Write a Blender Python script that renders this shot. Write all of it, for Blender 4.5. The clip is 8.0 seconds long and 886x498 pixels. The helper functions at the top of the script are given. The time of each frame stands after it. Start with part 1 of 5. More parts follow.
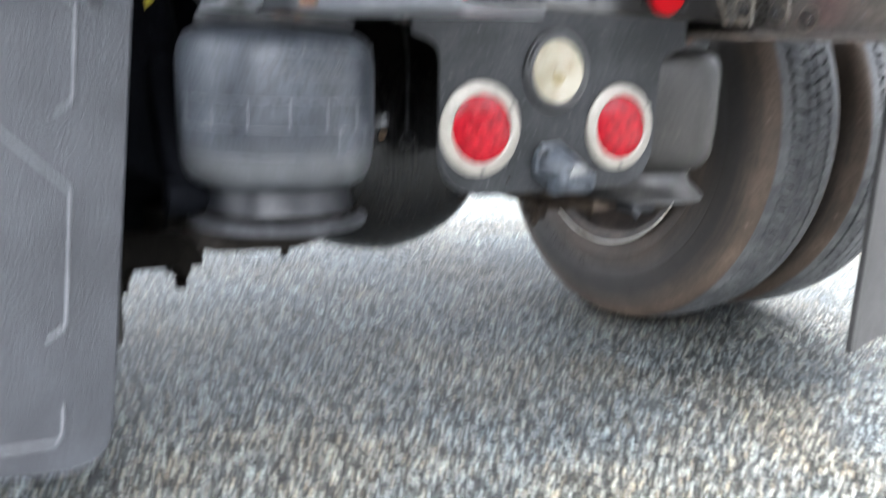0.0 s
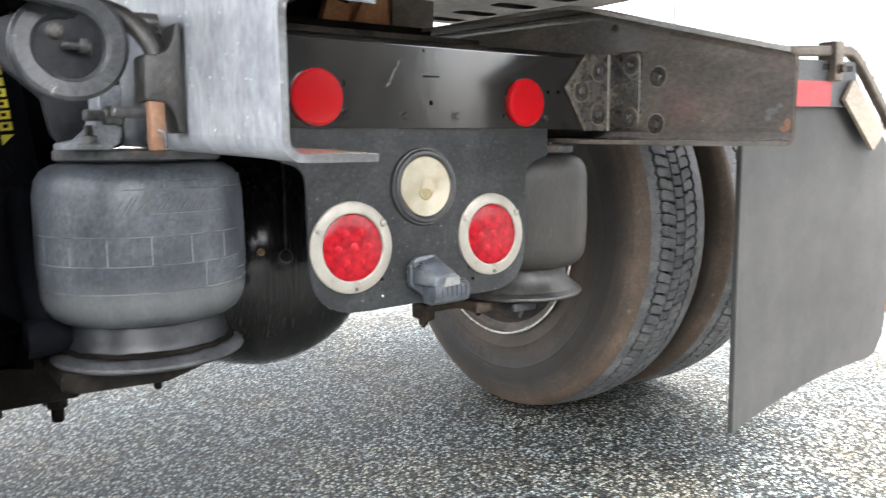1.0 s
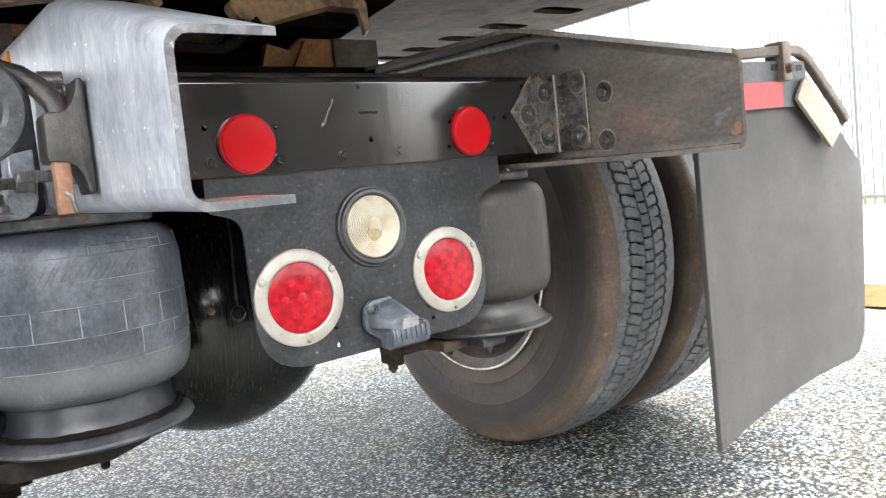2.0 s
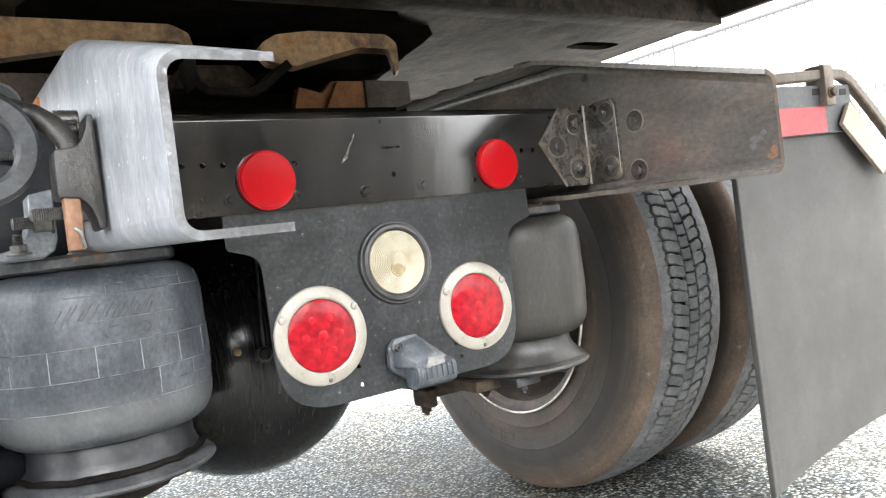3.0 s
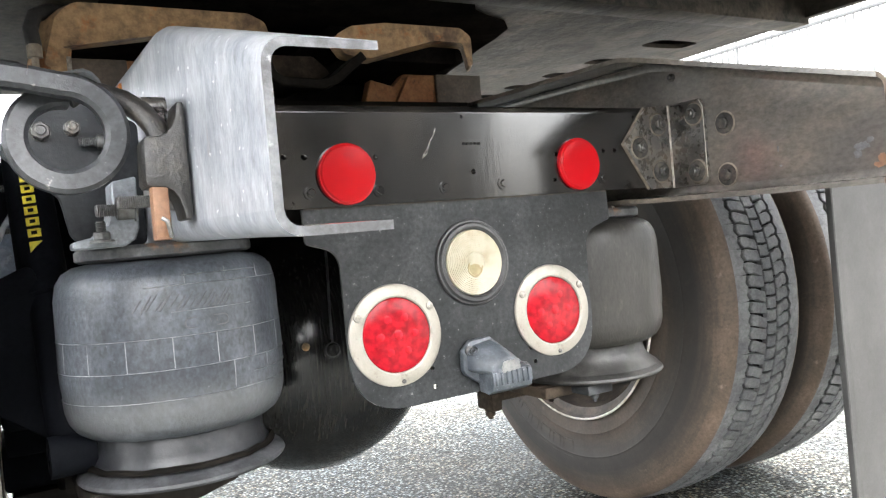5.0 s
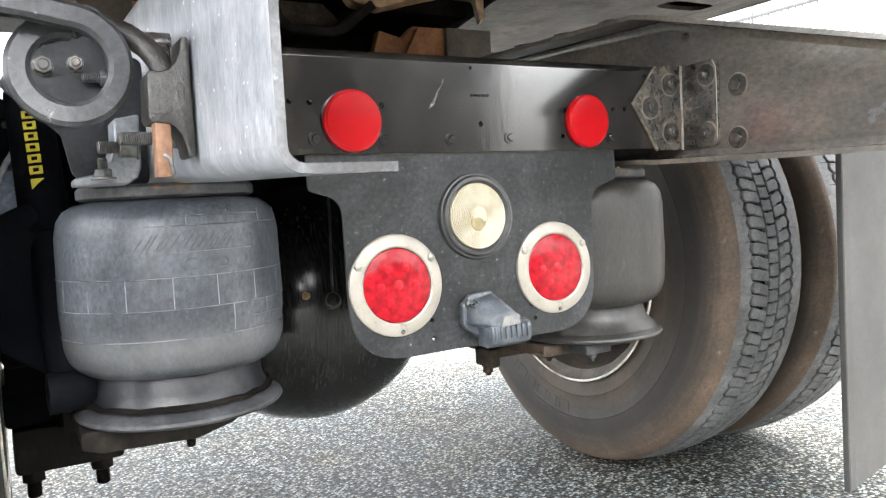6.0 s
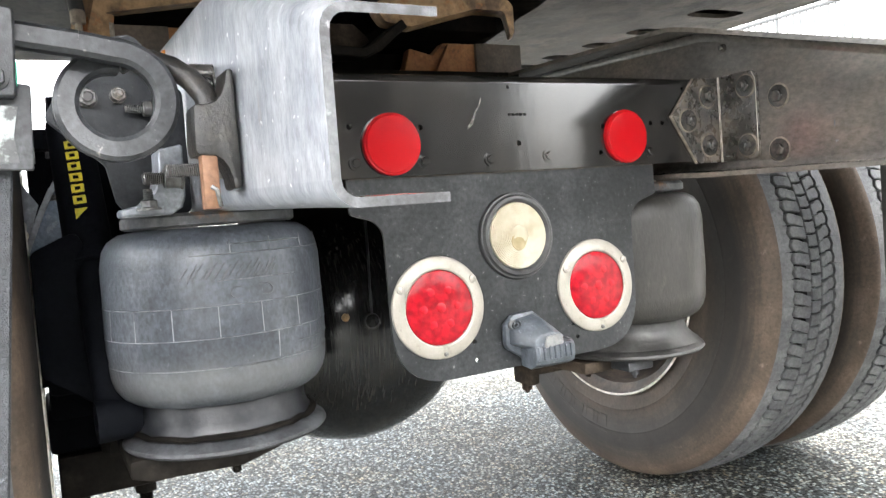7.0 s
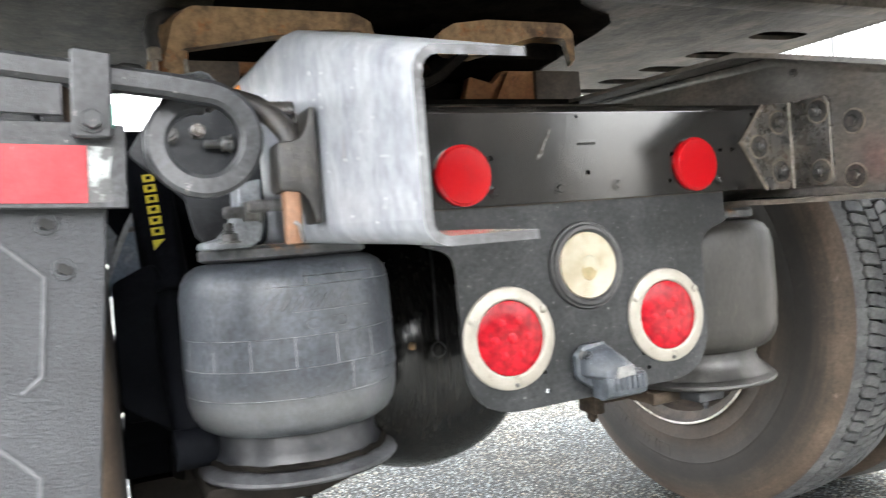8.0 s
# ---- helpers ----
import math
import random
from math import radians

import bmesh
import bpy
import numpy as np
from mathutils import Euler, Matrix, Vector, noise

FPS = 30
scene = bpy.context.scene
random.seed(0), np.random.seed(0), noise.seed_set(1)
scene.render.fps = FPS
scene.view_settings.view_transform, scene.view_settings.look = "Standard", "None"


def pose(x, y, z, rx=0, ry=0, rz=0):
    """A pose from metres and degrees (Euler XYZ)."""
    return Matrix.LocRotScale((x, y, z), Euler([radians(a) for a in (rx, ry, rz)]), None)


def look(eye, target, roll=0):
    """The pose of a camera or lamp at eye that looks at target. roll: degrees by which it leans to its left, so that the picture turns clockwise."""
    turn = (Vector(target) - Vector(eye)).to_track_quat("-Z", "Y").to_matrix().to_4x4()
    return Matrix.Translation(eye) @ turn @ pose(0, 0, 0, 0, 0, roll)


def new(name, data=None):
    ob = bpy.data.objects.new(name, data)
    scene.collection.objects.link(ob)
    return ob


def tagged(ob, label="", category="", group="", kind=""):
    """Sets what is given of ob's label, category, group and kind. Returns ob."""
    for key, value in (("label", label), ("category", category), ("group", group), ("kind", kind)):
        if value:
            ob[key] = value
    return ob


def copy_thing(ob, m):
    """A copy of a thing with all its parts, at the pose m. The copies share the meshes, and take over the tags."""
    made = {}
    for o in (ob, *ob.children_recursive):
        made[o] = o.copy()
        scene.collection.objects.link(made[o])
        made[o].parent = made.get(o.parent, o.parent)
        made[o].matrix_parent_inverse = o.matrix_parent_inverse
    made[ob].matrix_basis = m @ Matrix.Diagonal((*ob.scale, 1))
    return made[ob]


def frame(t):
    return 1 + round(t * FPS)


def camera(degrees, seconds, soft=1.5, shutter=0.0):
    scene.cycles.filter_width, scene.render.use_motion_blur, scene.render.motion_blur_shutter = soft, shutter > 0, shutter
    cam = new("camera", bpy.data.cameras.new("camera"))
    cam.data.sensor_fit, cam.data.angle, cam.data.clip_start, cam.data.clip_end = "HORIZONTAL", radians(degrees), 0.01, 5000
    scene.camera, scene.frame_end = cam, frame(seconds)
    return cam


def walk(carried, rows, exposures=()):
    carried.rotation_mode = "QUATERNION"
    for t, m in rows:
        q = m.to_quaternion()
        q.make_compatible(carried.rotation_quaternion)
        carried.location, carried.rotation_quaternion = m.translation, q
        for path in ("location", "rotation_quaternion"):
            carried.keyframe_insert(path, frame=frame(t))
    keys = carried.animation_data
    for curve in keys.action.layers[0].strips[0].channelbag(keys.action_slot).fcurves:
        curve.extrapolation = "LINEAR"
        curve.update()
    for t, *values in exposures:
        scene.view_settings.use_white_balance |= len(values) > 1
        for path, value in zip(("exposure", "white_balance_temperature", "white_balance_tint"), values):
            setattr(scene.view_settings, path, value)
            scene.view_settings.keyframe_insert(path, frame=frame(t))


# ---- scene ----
cam = camera(60.0, 8.0, soft=1.2, shutter=0.4)
PATH = [
    (0, (-0.802, -1.015, 0.713), (0.16, 0.673, 0.238), 2.2),
    (0.1, (-0.792, -1.012, 0.753), (0.211, 0.675, 0.366), 1.0),
    (0.2, (-0.784, -1.021, 0.74), (0.236, 0.673, 0.437), 0.6),
    (0.3, (-0.782, -1.027, 0.749), (0.251, 0.664, 0.477), 0.7),
    (0.5, (-0.774, -1.037, 0.77), (0.28, 0.638, 0.48), 1.8),
    (1, (-0.744, -1.055, 0.773), (0.41, 0.556, 0.503), -0.5),
    (1.3, (-0.732, -1.038, 0.744), (0.474, 0.541, 0.515), -3.9),
    (1.5, (-0.719, -1.051, 0.75), (0.495, 0.526, 0.554), -5.2),
    (1.7, (-0.702, -1.049, 0.765), (0.517, 0.525, 0.576), -5.7),
    (2.8, (-0.615, -1.011, 0.74), (0.492, 0.653, 0.678), -6.7),
    (3, (-0.621, -1.035, 0.738), (0.484, 0.632, 0.7), -7.1),
    (3.3, (-0.62, -1.04, 0.738), (0.468, 0.639, 0.708), -6.8),
    (3.5, (-0.63, -1.026, 0.748), (0.438, 0.665, 0.733), -6.2),
    (4, (-0.648, -1.003, 0.756), (0.338, 0.737, 0.744), -5.2),
    (4.2, (-0.643, -1.005, 0.755), (0.319, 0.748, 0.74), -5.4),
    (5.5, (-0.642, -0.967, 0.744), (0.38, 0.75, 0.668), -4.7),
    (5.7, (-0.65, -0.972, 0.742), (0.352, 0.756, 0.635), -4.0),
    (6, (-0.64, -0.973, 0.732), (0.348, 0.761, 0.602), -3.0),
    (6.3, (-0.649, -0.973, 0.726), (0.313, 0.775, 0.584), -3.3),
    (6.5, (-0.658, -0.967, 0.733), (0.297, 0.785, 0.588), -3.5),
    (7, (-0.657, -0.956, 0.751), (0.278, 0.809, 0.648), -4.3),
    (7.2, (-0.659, -0.961, 0.751), (0.263, 0.813, 0.686), -4.3),
    (7.5, (-0.659, -0.937, 0.77), (0.256, 0.84, 0.719), -3.9),
    (7.8, (-0.659, -0.946, 0.76), (0.215, 0.853, 0.729), -4.3),
    (8, (-0.688, -0.943, 0.767), (0.145, 0.875, 0.728), -4.6),
]
walk(cam, [(t, look(eye, target, roll)) for t, eye, target, roll in PATH],
     [(0, 4.12, 6050, 11), (0.2, 4.18, 6280, 11), (0.5, 4.13, 6420, 10), (1.5, 4.20, 6450, 10), (3.0, 4.46, 6580, 9), (8, 4.53, 6580, 9)])

# ---- light ----
SUN_EL, SUN_AZ = 64.0, 195.0  # degrees above the horizon, degrees from +y towards +x
world = bpy.data.worlds.new("overcast_sky")
scene.world = world
world.use_nodes = True
wn = world.node_tree
sky = wn.nodes.new("ShaderNodeTexSky")
sky.sky_type, sky.sun_disc = "NISHITA", False
sky.sun_elevation, sky.sun_rotation = radians(SUN_EL), radians(SUN_AZ)
sky.air_density, sky.dust_density, sky.ozone_density = 1.0, 6.0, 1.0
soft = wn.nodes.new("ShaderNodeHueSaturation")
soft.inputs["Saturation"].default_value = 0.2
wn.links.new(sky.outputs[0], soft.inputs["Color"])
wn.links.new(soft.outputs[0], wn.nodes["Background"].inputs[0])
wn.nodes["Background"].inputs[1].default_value = 0.15
sun = new("sun", bpy.data.lights.new("sun", "SUN"))
sun.data.energy, sun.data.angle, sun.data.color = 0.25, radians(25), (0.97, 1.0, 0.96)
sd = Vector((math.sin(radians(SUN_AZ)) * math.cos(radians(SUN_EL)), math.cos(radians(SUN_AZ)) * math.cos(radians(SUN_EL)), math.sin(radians(SUN_EL))))
sun.matrix_world = look(sd * 50, (0, 0, 0))


# ---- materials ----
def material(name, base, rough=0.6, metal=0.0, second=None, scale=8.0, spread=(0.35, 0.7), third=None, third_scale=40.0, third_spread=(0.55, 0.75),
             bump=0.15, bump_scale=250.0, rough_vary=0.15, stretch=(1, 1, 1), grain=0.25, grain_scale=140.0,
             scratch=None, scratch_map=(30, 30, 420), scratch_spread=(0.66, 0.72), scratch_turn=(0.5, 0.3, 0.2), spec=0.5, depth=0.002):
    """A worn surface: a base colour, large patches of a second, small marks of a third, grain in the relief."""
    m = bpy.data.materials.new(name)
    m.use_nodes = True
    nt = m.node_tree
    nodes, links = nt.nodes, nt.links
    b = nodes["Principled BSDF"]
    co = nodes.new("ShaderNodeTexCoord")
    mp = nodes.new("ShaderNodeMapping")
    mp.inputs["Scale"].default_value = stretch
    links.new(co.outputs["Object"], mp.inputs[0])

    def noise_at(s, detail=6.0):
        n = nodes.new("ShaderNodeTexNoise")
        n.inputs["Scale"].default_value, n.inputs["Detail"].default_value, n.inputs["Roughness"].default_value = s, detail, 0.65
        links.new(mp.outputs[0], n.inputs["Vector"])
        return n

    def ramp(src, lo, hi):
        r = nodes.new("ShaderNodeMapRange")
        r.inputs[1].default_value, r.inputs[2].default_value = lo, hi
        r.interpolation_type = "SMOOTHSTEP"
        links.new(src, r.inputs[0])
        return r.outputs[0]

    def mix(f, a, c):
        x = nodes.new("ShaderNodeMix")
        x.data_type = "RGBA"
        links.new(f, x.inputs["Factor"])
        for v, s in ((a, x.inputs[6]), (c, x.inputs[7])):
            if isinstance(v, tuple):
                s.default_value = (*v, 1)
            else:
                links.new(v, s)
        return x.outputs[2]

    col = base
    big = noise_at(scale)
    if second:
        col = mix(ramp(big.outputs[0], *spread), col, second)
    if third:
        col = mix(ramp(noise_at(third_scale, 8.0).outputs[0], *third_spread), col, third)
    if scratch:
        ms = nodes.new("ShaderNodeMapping")
        ms.inputs["Scale"].default_value, ms.inputs["Rotation"].default_value = scratch_map, scratch_turn
        links.new(co.outputs["Object"], ms.inputs[0])
        ns = nodes.new("ShaderNodeTexNoise")
        ns.inputs["Scale"].default_value, ns.inputs["Detail"].default_value = 1.0, 2.0
        links.new(ms.outputs[0], ns.inputs["Vector"])
        col = mix(ramp(ns.outputs[0], *scratch_spread), col, scratch)
    if grain:
        hs = nodes.new("ShaderNodeHueSaturation")
        mr = nodes.new("ShaderNodeMapRange")
        mr.inputs[1].default_value, mr.inputs[2].default_value, mr.inputs[3].default_value, mr.inputs[4].default_value = 0.3, 0.7, 1 - grain, 1 + grain
        links.new(noise_at(grain_scale, 5.0).outputs[0], mr.inputs[0])
        links.new(mr.outputs[0], hs.inputs["Value"])
        if isinstance(col, tuple):
            hs.inputs["Color"].default_value = (*col, 1)
        else:
            links.new(col, hs.inputs["Color"])
        col = hs.outputs[0]
    if isinstance(col, tuple):
        b.inputs["Base Color"].default_value = (*col, 1)
    else:
        links.new(col, b.inputs["Base Color"])
    rr = nodes.new("ShaderNodeMapRange")
    rr.inputs[3].default_value, rr.inputs[4].default_value = max(0.03, rough - rough_vary), min(1, rough + rough_vary)
    links.new(noise_at(scale * 3).outputs[0], rr.inputs[0])
    links.new(rr.outputs[0], b.inputs["Roughness"])
    b.inputs["Metallic"].default_value = metal
    b.inputs["Specular IOR Level"].default_value = spec
    if bump:
        bp = nodes.new("ShaderNodeBump")
        bp.inputs["Strength"].default_value, bp.inputs["Distance"].default_value = bump, depth
        links.new(noise_at(bump_scale, 4.0).outputs[0], bp.inputs["Height"])
        links.new(bp.outputs[0], b.inputs["Normal"])
    return m


def aggregate():
    """Asphalt with bare light and dark stones, 4 to 9 mm."""
    m = bpy.data.materials.new("bare_aggregate")
    m.use_nodes = True
    nodes, links = m.node_tree.nodes, m.node_tree.links
    b = nodes["Principled BSDF"]
    co = nodes.new("ShaderNodeTexCoord")
    v = nodes.new("ShaderNodeTexVoronoi")
    v.inputs["Scale"].default_value = 118.0
    n = nodes.new("ShaderNodeTexNoise")
    n.inputs["Scale"].default_value, n.inputs["Detail"].default_value = 1.4, 8.0
    for t in (v, n):
        links.new(co.outputs["Object"], t.inputs["Vector"])
    bw = nodes.new("ShaderNodeSeparateColor")
    links.new(v.outputs["Color"], bw.inputs[0])
    cr = nodes.new("ShaderNodeValToRGB")
    e = cr.color_ramp.elements
    e[0].position, e[0].color = 0.0, (0.022, 0.0226, 0.0245, 1)
    e[1].position, e[1].color = 1.0, (0.52, 0.526, 0.516, 1)
    for p, c in ((0.22, (0.052, 0.053, 0.056, 1)), (0.42, (0.145, 0.149, 0.155, 1)), (0.64, (0.27, 0.276, 0.276, 1)), (0.86, (0.44, 0.448, 0.446, 1))):
        k = e.new(p)
        k.color = c
    links.new(bw.outputs[0], cr.inputs[0])
    gap = nodes.new("ShaderNodeMapRange")
    gap.inputs[1].default_value, gap.inputs[2].default_value, gap.inputs[3].default_value, gap.inputs[4].default_value = 0.3, 0.65, 1.0, 0.13
    links.new(v.outputs["Distance"], gap.inputs[0])
    mul = nodes.new("ShaderNodeMix")
    mul.data_type, mul.blend_type = "RGBA", "MULTIPLY"
    mul.inputs["Factor"].default_value = 1.0
    links.new(cr.outputs[0], mul.inputs[6])
    links.new(gap.outputs[0], mul.inputs[7])
    dirt = nodes.new("ShaderNodeMapRange")
    dirt.inputs[1].default_value, dirt.inputs[2].default_value, dirt.inputs[3].default_value, dirt.inputs[4].default_value = 0.35, 0.7, 0.53, 0.90
    links.new(n.outputs[0], dirt.inputs[0])
    hs = nodes.new("ShaderNodeHueSaturation")
    links.new(dirt.outputs[0], hs.inputs["Value"])
    soil = nodes.new("ShaderNodeMix")
    soil.data_type, soil.blend_type = "RGBA", "MULTIPLY"
    soil.inputs[7].default_value = (1.0, 0.88, 0.74, 1)
    n3 = nodes.new("ShaderNodeTexNoise")
    n3.inputs["Scale"].default_value, n3.inputs["Detail"].default_value = 2.6, 5.0
    links.new(co.outputs["Object"], n3.inputs["Vector"])
    sm = nodes.new("ShaderNodeMapRange")
    sm.inputs[1].default_value, sm.inputs[2].default_value = 0.42, 0.66
    links.new(n3.outputs[0], sm.inputs[0])
    links.new(sm.outputs[0], soil.inputs["Factor"])
    tint = nodes.new("ShaderNodeValToRGB")
    te = tint.color_ramp.elements
    te[0].position, te[0].color = 0.0, (0.85, 0.99, 1.04, 1)
    te[1].position, te[1].color = 1.0, (1.06, 0.95, 0.74, 1)
    te.new(0.6).color = (0.91, 0.99, 0.98, 1)
    links.new(bw.outputs[1], tint.inputs[0])
    stone = nodes.new("ShaderNodeMix")
    stone.data_type, stone.blend_type = "RGBA", "MULTIPLY"
    stone.inputs["Factor"].default_value = 1.0
    links.new(mul.outputs[2], stone.inputs[6])
    links.new(tint.outputs[0], stone.inputs[7])
    links.new(stone.outputs[2], soil.inputs[6])
    links.new(soil.outputs[2], hs.inputs["Color"])
    links.new(hs.outputs[0], b.inputs["Base Color"])
    b.inputs["Roughness"].default_value = 0.6
    b.inputs["Specular IOR Level"].default_value = 0.15
    bp = nodes.new("ShaderNodeBump")
    bp.inputs["Strength"].default_value, bp.inputs["Distance"].default_value, bp.invert = 0.9, 0.004, True
    links.new(v.outputs["Distance"], bp.inputs["Height"])
    links.new(bp.outputs[0], b.inputs["Normal"])
    return m


M_GROUND = aggregate()
M_SEAT = material("grimy_dark_brown_steel", (0.009, 0.0078, 0.0066), 0.65, second=(0.02, 0.017, 0.0145), scale=12, spread=(0.42, 0.62), bump=0.35, bump_scale=120, spec=0.08)
M_GRIME = material("brown_road_grime", (0.03, 0.023, 0.018), 0.8, second=(0.07, 0.052, 0.038), scale=16, spread=(0.42, 0.62), bump=0.5, bump_scale=110, spec=0.2)
# blue enamel, lightened to paint the sheet's highlights
M_BLUE = material("blue_enamel_with_highlights", (0.13, 0.17, 0.235), 0.25, second=(0.19, 0.23, 0.29), scale=10, bump=0.08, spec=0.8)
M_CAST = material("dark_sand_cast_iron", (0.013, 0.0123, 0.0115), 0.42, second=(0.031, 0.027, 0.023), scale=22, spread=(0.42, 0.6), third=(0.14, 0.105, 0.078), third_scale=130, third_spread=(0.61, 0.75), bump=0.5, bump_scale=190, depth=0.0025, grain=0.5)
M_BRIGHT = material("bare_bright_steel", (0.42, 0.39, 0.34), 0.4, 0.3, second=(0.2, 0.17, 0.14), scale=30, spread=(0.5, 0.66), bump=0.2)
M_CONCRETE = material("pale_concrete", (0.27, 0.266, 0.25), 0.85, second=(0.215, 0.211, 0.199), scale=1.5, bump=0.2)
M_DIRT = material("rusty_dirt", (0.050, 0.029, 0.013), 0.95, second=(0.075, 0.047, 0.025), scale=6, bump=0.5, bump_scale=60, spec=0.0)
M_SHEET = material("white_sheet_steel", (0.42, 0.428, 0.426), 0.5, second=(0.36, 0.368, 0.366), scale=0.7, bump=0.02, grain=0.05)
# for the added wall out of view that darkens reflections
M_DARKWALL = material("dark_reflection_blocker", (0.028, 0.026, 0.024), 0.8, second=(0.05, 0.046, 0.042), scale=2, bump=0.2, stretch=(1, 1, 0.2))
M_RAILING = material("grey_galvanised_railing", (0.06, 0.062, 0.064), 0.5, 0.2, second=(0.04, 0.0415, 0.043), scale=9, bump=0.1)
M_GRASS = material("grass_blades", (0.09, 0.13, 0.03), 0.8, second=(0.22, 0.2, 0.07), scale=9, bump=0)
M_BLACK = material("worn_black_paint", (0.0070, 0.0066, 0.0062), 0.125, second=(0.040, 0.034, 0.028), scale=5.5, spread=(0.45, 0.74), third=(0.13, 0.10, 0.078), third_scale=60,
                   third_spread=(0.67, 0.77), bump=0.05, bump_scale=45, stretch=(1.6, 1, 0.6), rough_vary=0.07, grain=0.45, grain_scale=200, spec=1.0)
M_BEAD = material("rust_edged_bead_plate", (0.055, 0.057, 0.060), 0.6, 0.1, second=(0.12, 0.122, 0.125), scale=14, spread=(0.42, 0.6), third=(0.15, 0.085, 0.048), third_scale=20, third_spread=(0.62, 0.74), bump=0.3, bump_scale=150, spec=0.3)
# dusty paint, lightened so its colour also holds the web's reflected sheen
M_RAILIN = material("dusty_black_rail_with_sheen", (0.080, 0.075, 0.070), 0.20, second=(0.18, 0.146, 0.115), scale=4.0, spread=(0.34, 0.8), third=(0.26, 0.235, 0.21), third_scale=22,
                    third_spread=(0.66, 0.82), bump=0.10, bump_scale=60, rough_vary=0.14, grain=0.3, grain_scale=120, spec=1.0, stretch=(1, 0.7, 1.2))
M_SILVER = material("scuffed_aluminium_paint", (0.305, 0.316, 0.334), 0.36, 0.2, second=(0.195, 0.207, 0.230), scale=15, spread=(0.38, 0.64), third=(0.22, 0.185, 0.15),
                    third_scale=20, third_spread=(0.62, 0.76), bump=0.32, bump_scale=110, depth=0.0025, rough_vary=0.18, grain=0.34, grain_scale=90, spec=0.6, stretch=(1, 1, 0.6),
                    scratch=(0.58, 0.58, 0.575), scratch_map=(130, 60, 95), scratch_turn=(0, 0.4, 0), scratch_spread=(0.685, 0.73))
M_DULL = material("dull_silver_paint", (0.27, 0.287, 0.315), 0.45, 0.15, second=(0.15, 0.158, 0.172), scale=20, spread=(0.4, 0.64), third=(0.36, 0.37, 0.39), third_scale=90, bump=0.2, bump_scale=120)
M_BRACKET = material("dirty_black_bracket", (0.036, 0.033, 0.029), 0.28, second=(0.105, 0.085, 0.066), scale=20, spread=(0.44, 0.64), third=(0.26, 0.21, 0.16), third_scale=85, third_spread=(0.62, 0.73), bump=0.3, bump_scale=130, spec=1.0)
M_DUST = material("pale_road_dust", (0.20, 0.168, 0.132), 0.95, second=(0.09, 0.076, 0.061), scale=70, spread=(0.42, 0.6), bump=0.5, bump_scale=250)
M_NUT = material("glossy_black_nut", (0.045, 0.043, 0.041), 0.2, 0.2, second=(0.10, 0.088, 0.074), scale=45, spread=(0.45, 0.65), bump=0.15, spec=1.0)
M_SOIL = material("caked_road_dirt", (0.045, 0.036, 0.027), 0.95, second=(0.022, 0.019, 0.016), scale=60, spread=(0.4, 0.6), bump=0.8, bump_scale=250)
M_TUBE = material("black_rubber_hose", (0.02, 0.02, 0.021), 0.5, second=(0.05, 0.048, 0.046), scale=20, bump=0.2)
M_EDGE = material("bare_worn_edge", (0.095, 0.098, 0.103), 0.4, 0.3, second=(0.045, 0.045, 0.047), scale=26, spread=(0.4, 0.62), third=(0.22, 0.225, 0.23), third_scale=50, third_spread=(0.6, 0.7), bump=0.3)
M_PANEL = material("satin_black_panel", (0.0115, 0.0124, 0.0133), 0.4, second=(0.027, 0.0283, 0.030), scale=8, spread=(0.4, 0.65), third=(0.13, 0.13, 0.127), third_scale=140,
                   third_spread=(0.62, 0.74), bump=0.15, bump_scale=400, grain=0.5, spec=0.22)
M_SPRING = material("dusty_spring_rubber", (0.025, 0.0288, 0.0352), 0.40, second=(0.073, 0.081, 0.0935), scale=6, spread=(0.40, 0.64), third=(0.125, 0.133, 0.145), third_scale=120,
                    third_spread=(0.64, 0.76), bump=0.38, bump_scale=180, rough_vary=0.1, grain=0.5, grain_scale=170, stretch=(1.0, 1.0, 0.75), spec=0.42)
# darker and browner than the left spring's rubber
M_SPRINGBROWN = material("dark_brown_rubber", (0.015, 0.0142, 0.0134), 0.45, second=(0.029, 0.0270, 0.0242), scale=9, spread=(0.36, 0.66), third=(0.060, 0.054, 0.046), third_scale=60,
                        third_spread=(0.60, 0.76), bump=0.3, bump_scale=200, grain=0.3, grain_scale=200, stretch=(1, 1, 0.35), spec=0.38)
M_PISTONGREY = material("dark_grey_piston", (0.021, 0.0205, 0.0195), 0.4, second=(0.058, 0.056, 0.053), scale=14, spread=(0.42, 0.66), bump=0.2, rough_vary=0.15, spec=0.3)
M_BACKPLATE = material("blue_black_plate", (0.014, 0.0155, 0.0185), 0.5, second=(0.034, 0.036, 0.040), scale=16, spread=(0.42, 0.64), third=(0.08, 0.078, 0.075), third_scale=90, third_spread=(0.62, 0.75), bump=0.25, bump_scale=150, spec=0.3)
M_SEAM = material("moulded_rubber_seam", (0.185, 0.19, 0.197), 0.5, second=(0.055, 0.058, 0.063), scale=24, spread=(0.46, 0.62), bump=0)
M_PISTON = material("greasy_black_piston", (0.0080, 0.0086, 0.0104), 0.36, second=(0.024, 0.0247, 0.027), scale=11, spread=(0.46, 0.66), third=(0.05, 0.05, 0.05), third_scale=40, third_spread=(0.64, 0.76), bump=0.15, rough_vary=0.12, spec=0.32)
M_PLATE = material("dusty_grey_steel", (0.023, 0.024, 0.0262), 0.55, 0.1, second=(0.047, 0.0485, 0.052), scale=18, spread=(0.42, 0.6), third=(0.02, 0.017, 0.015), third_scale=55, bump=0.3, bump_scale=150, spec=0.3)
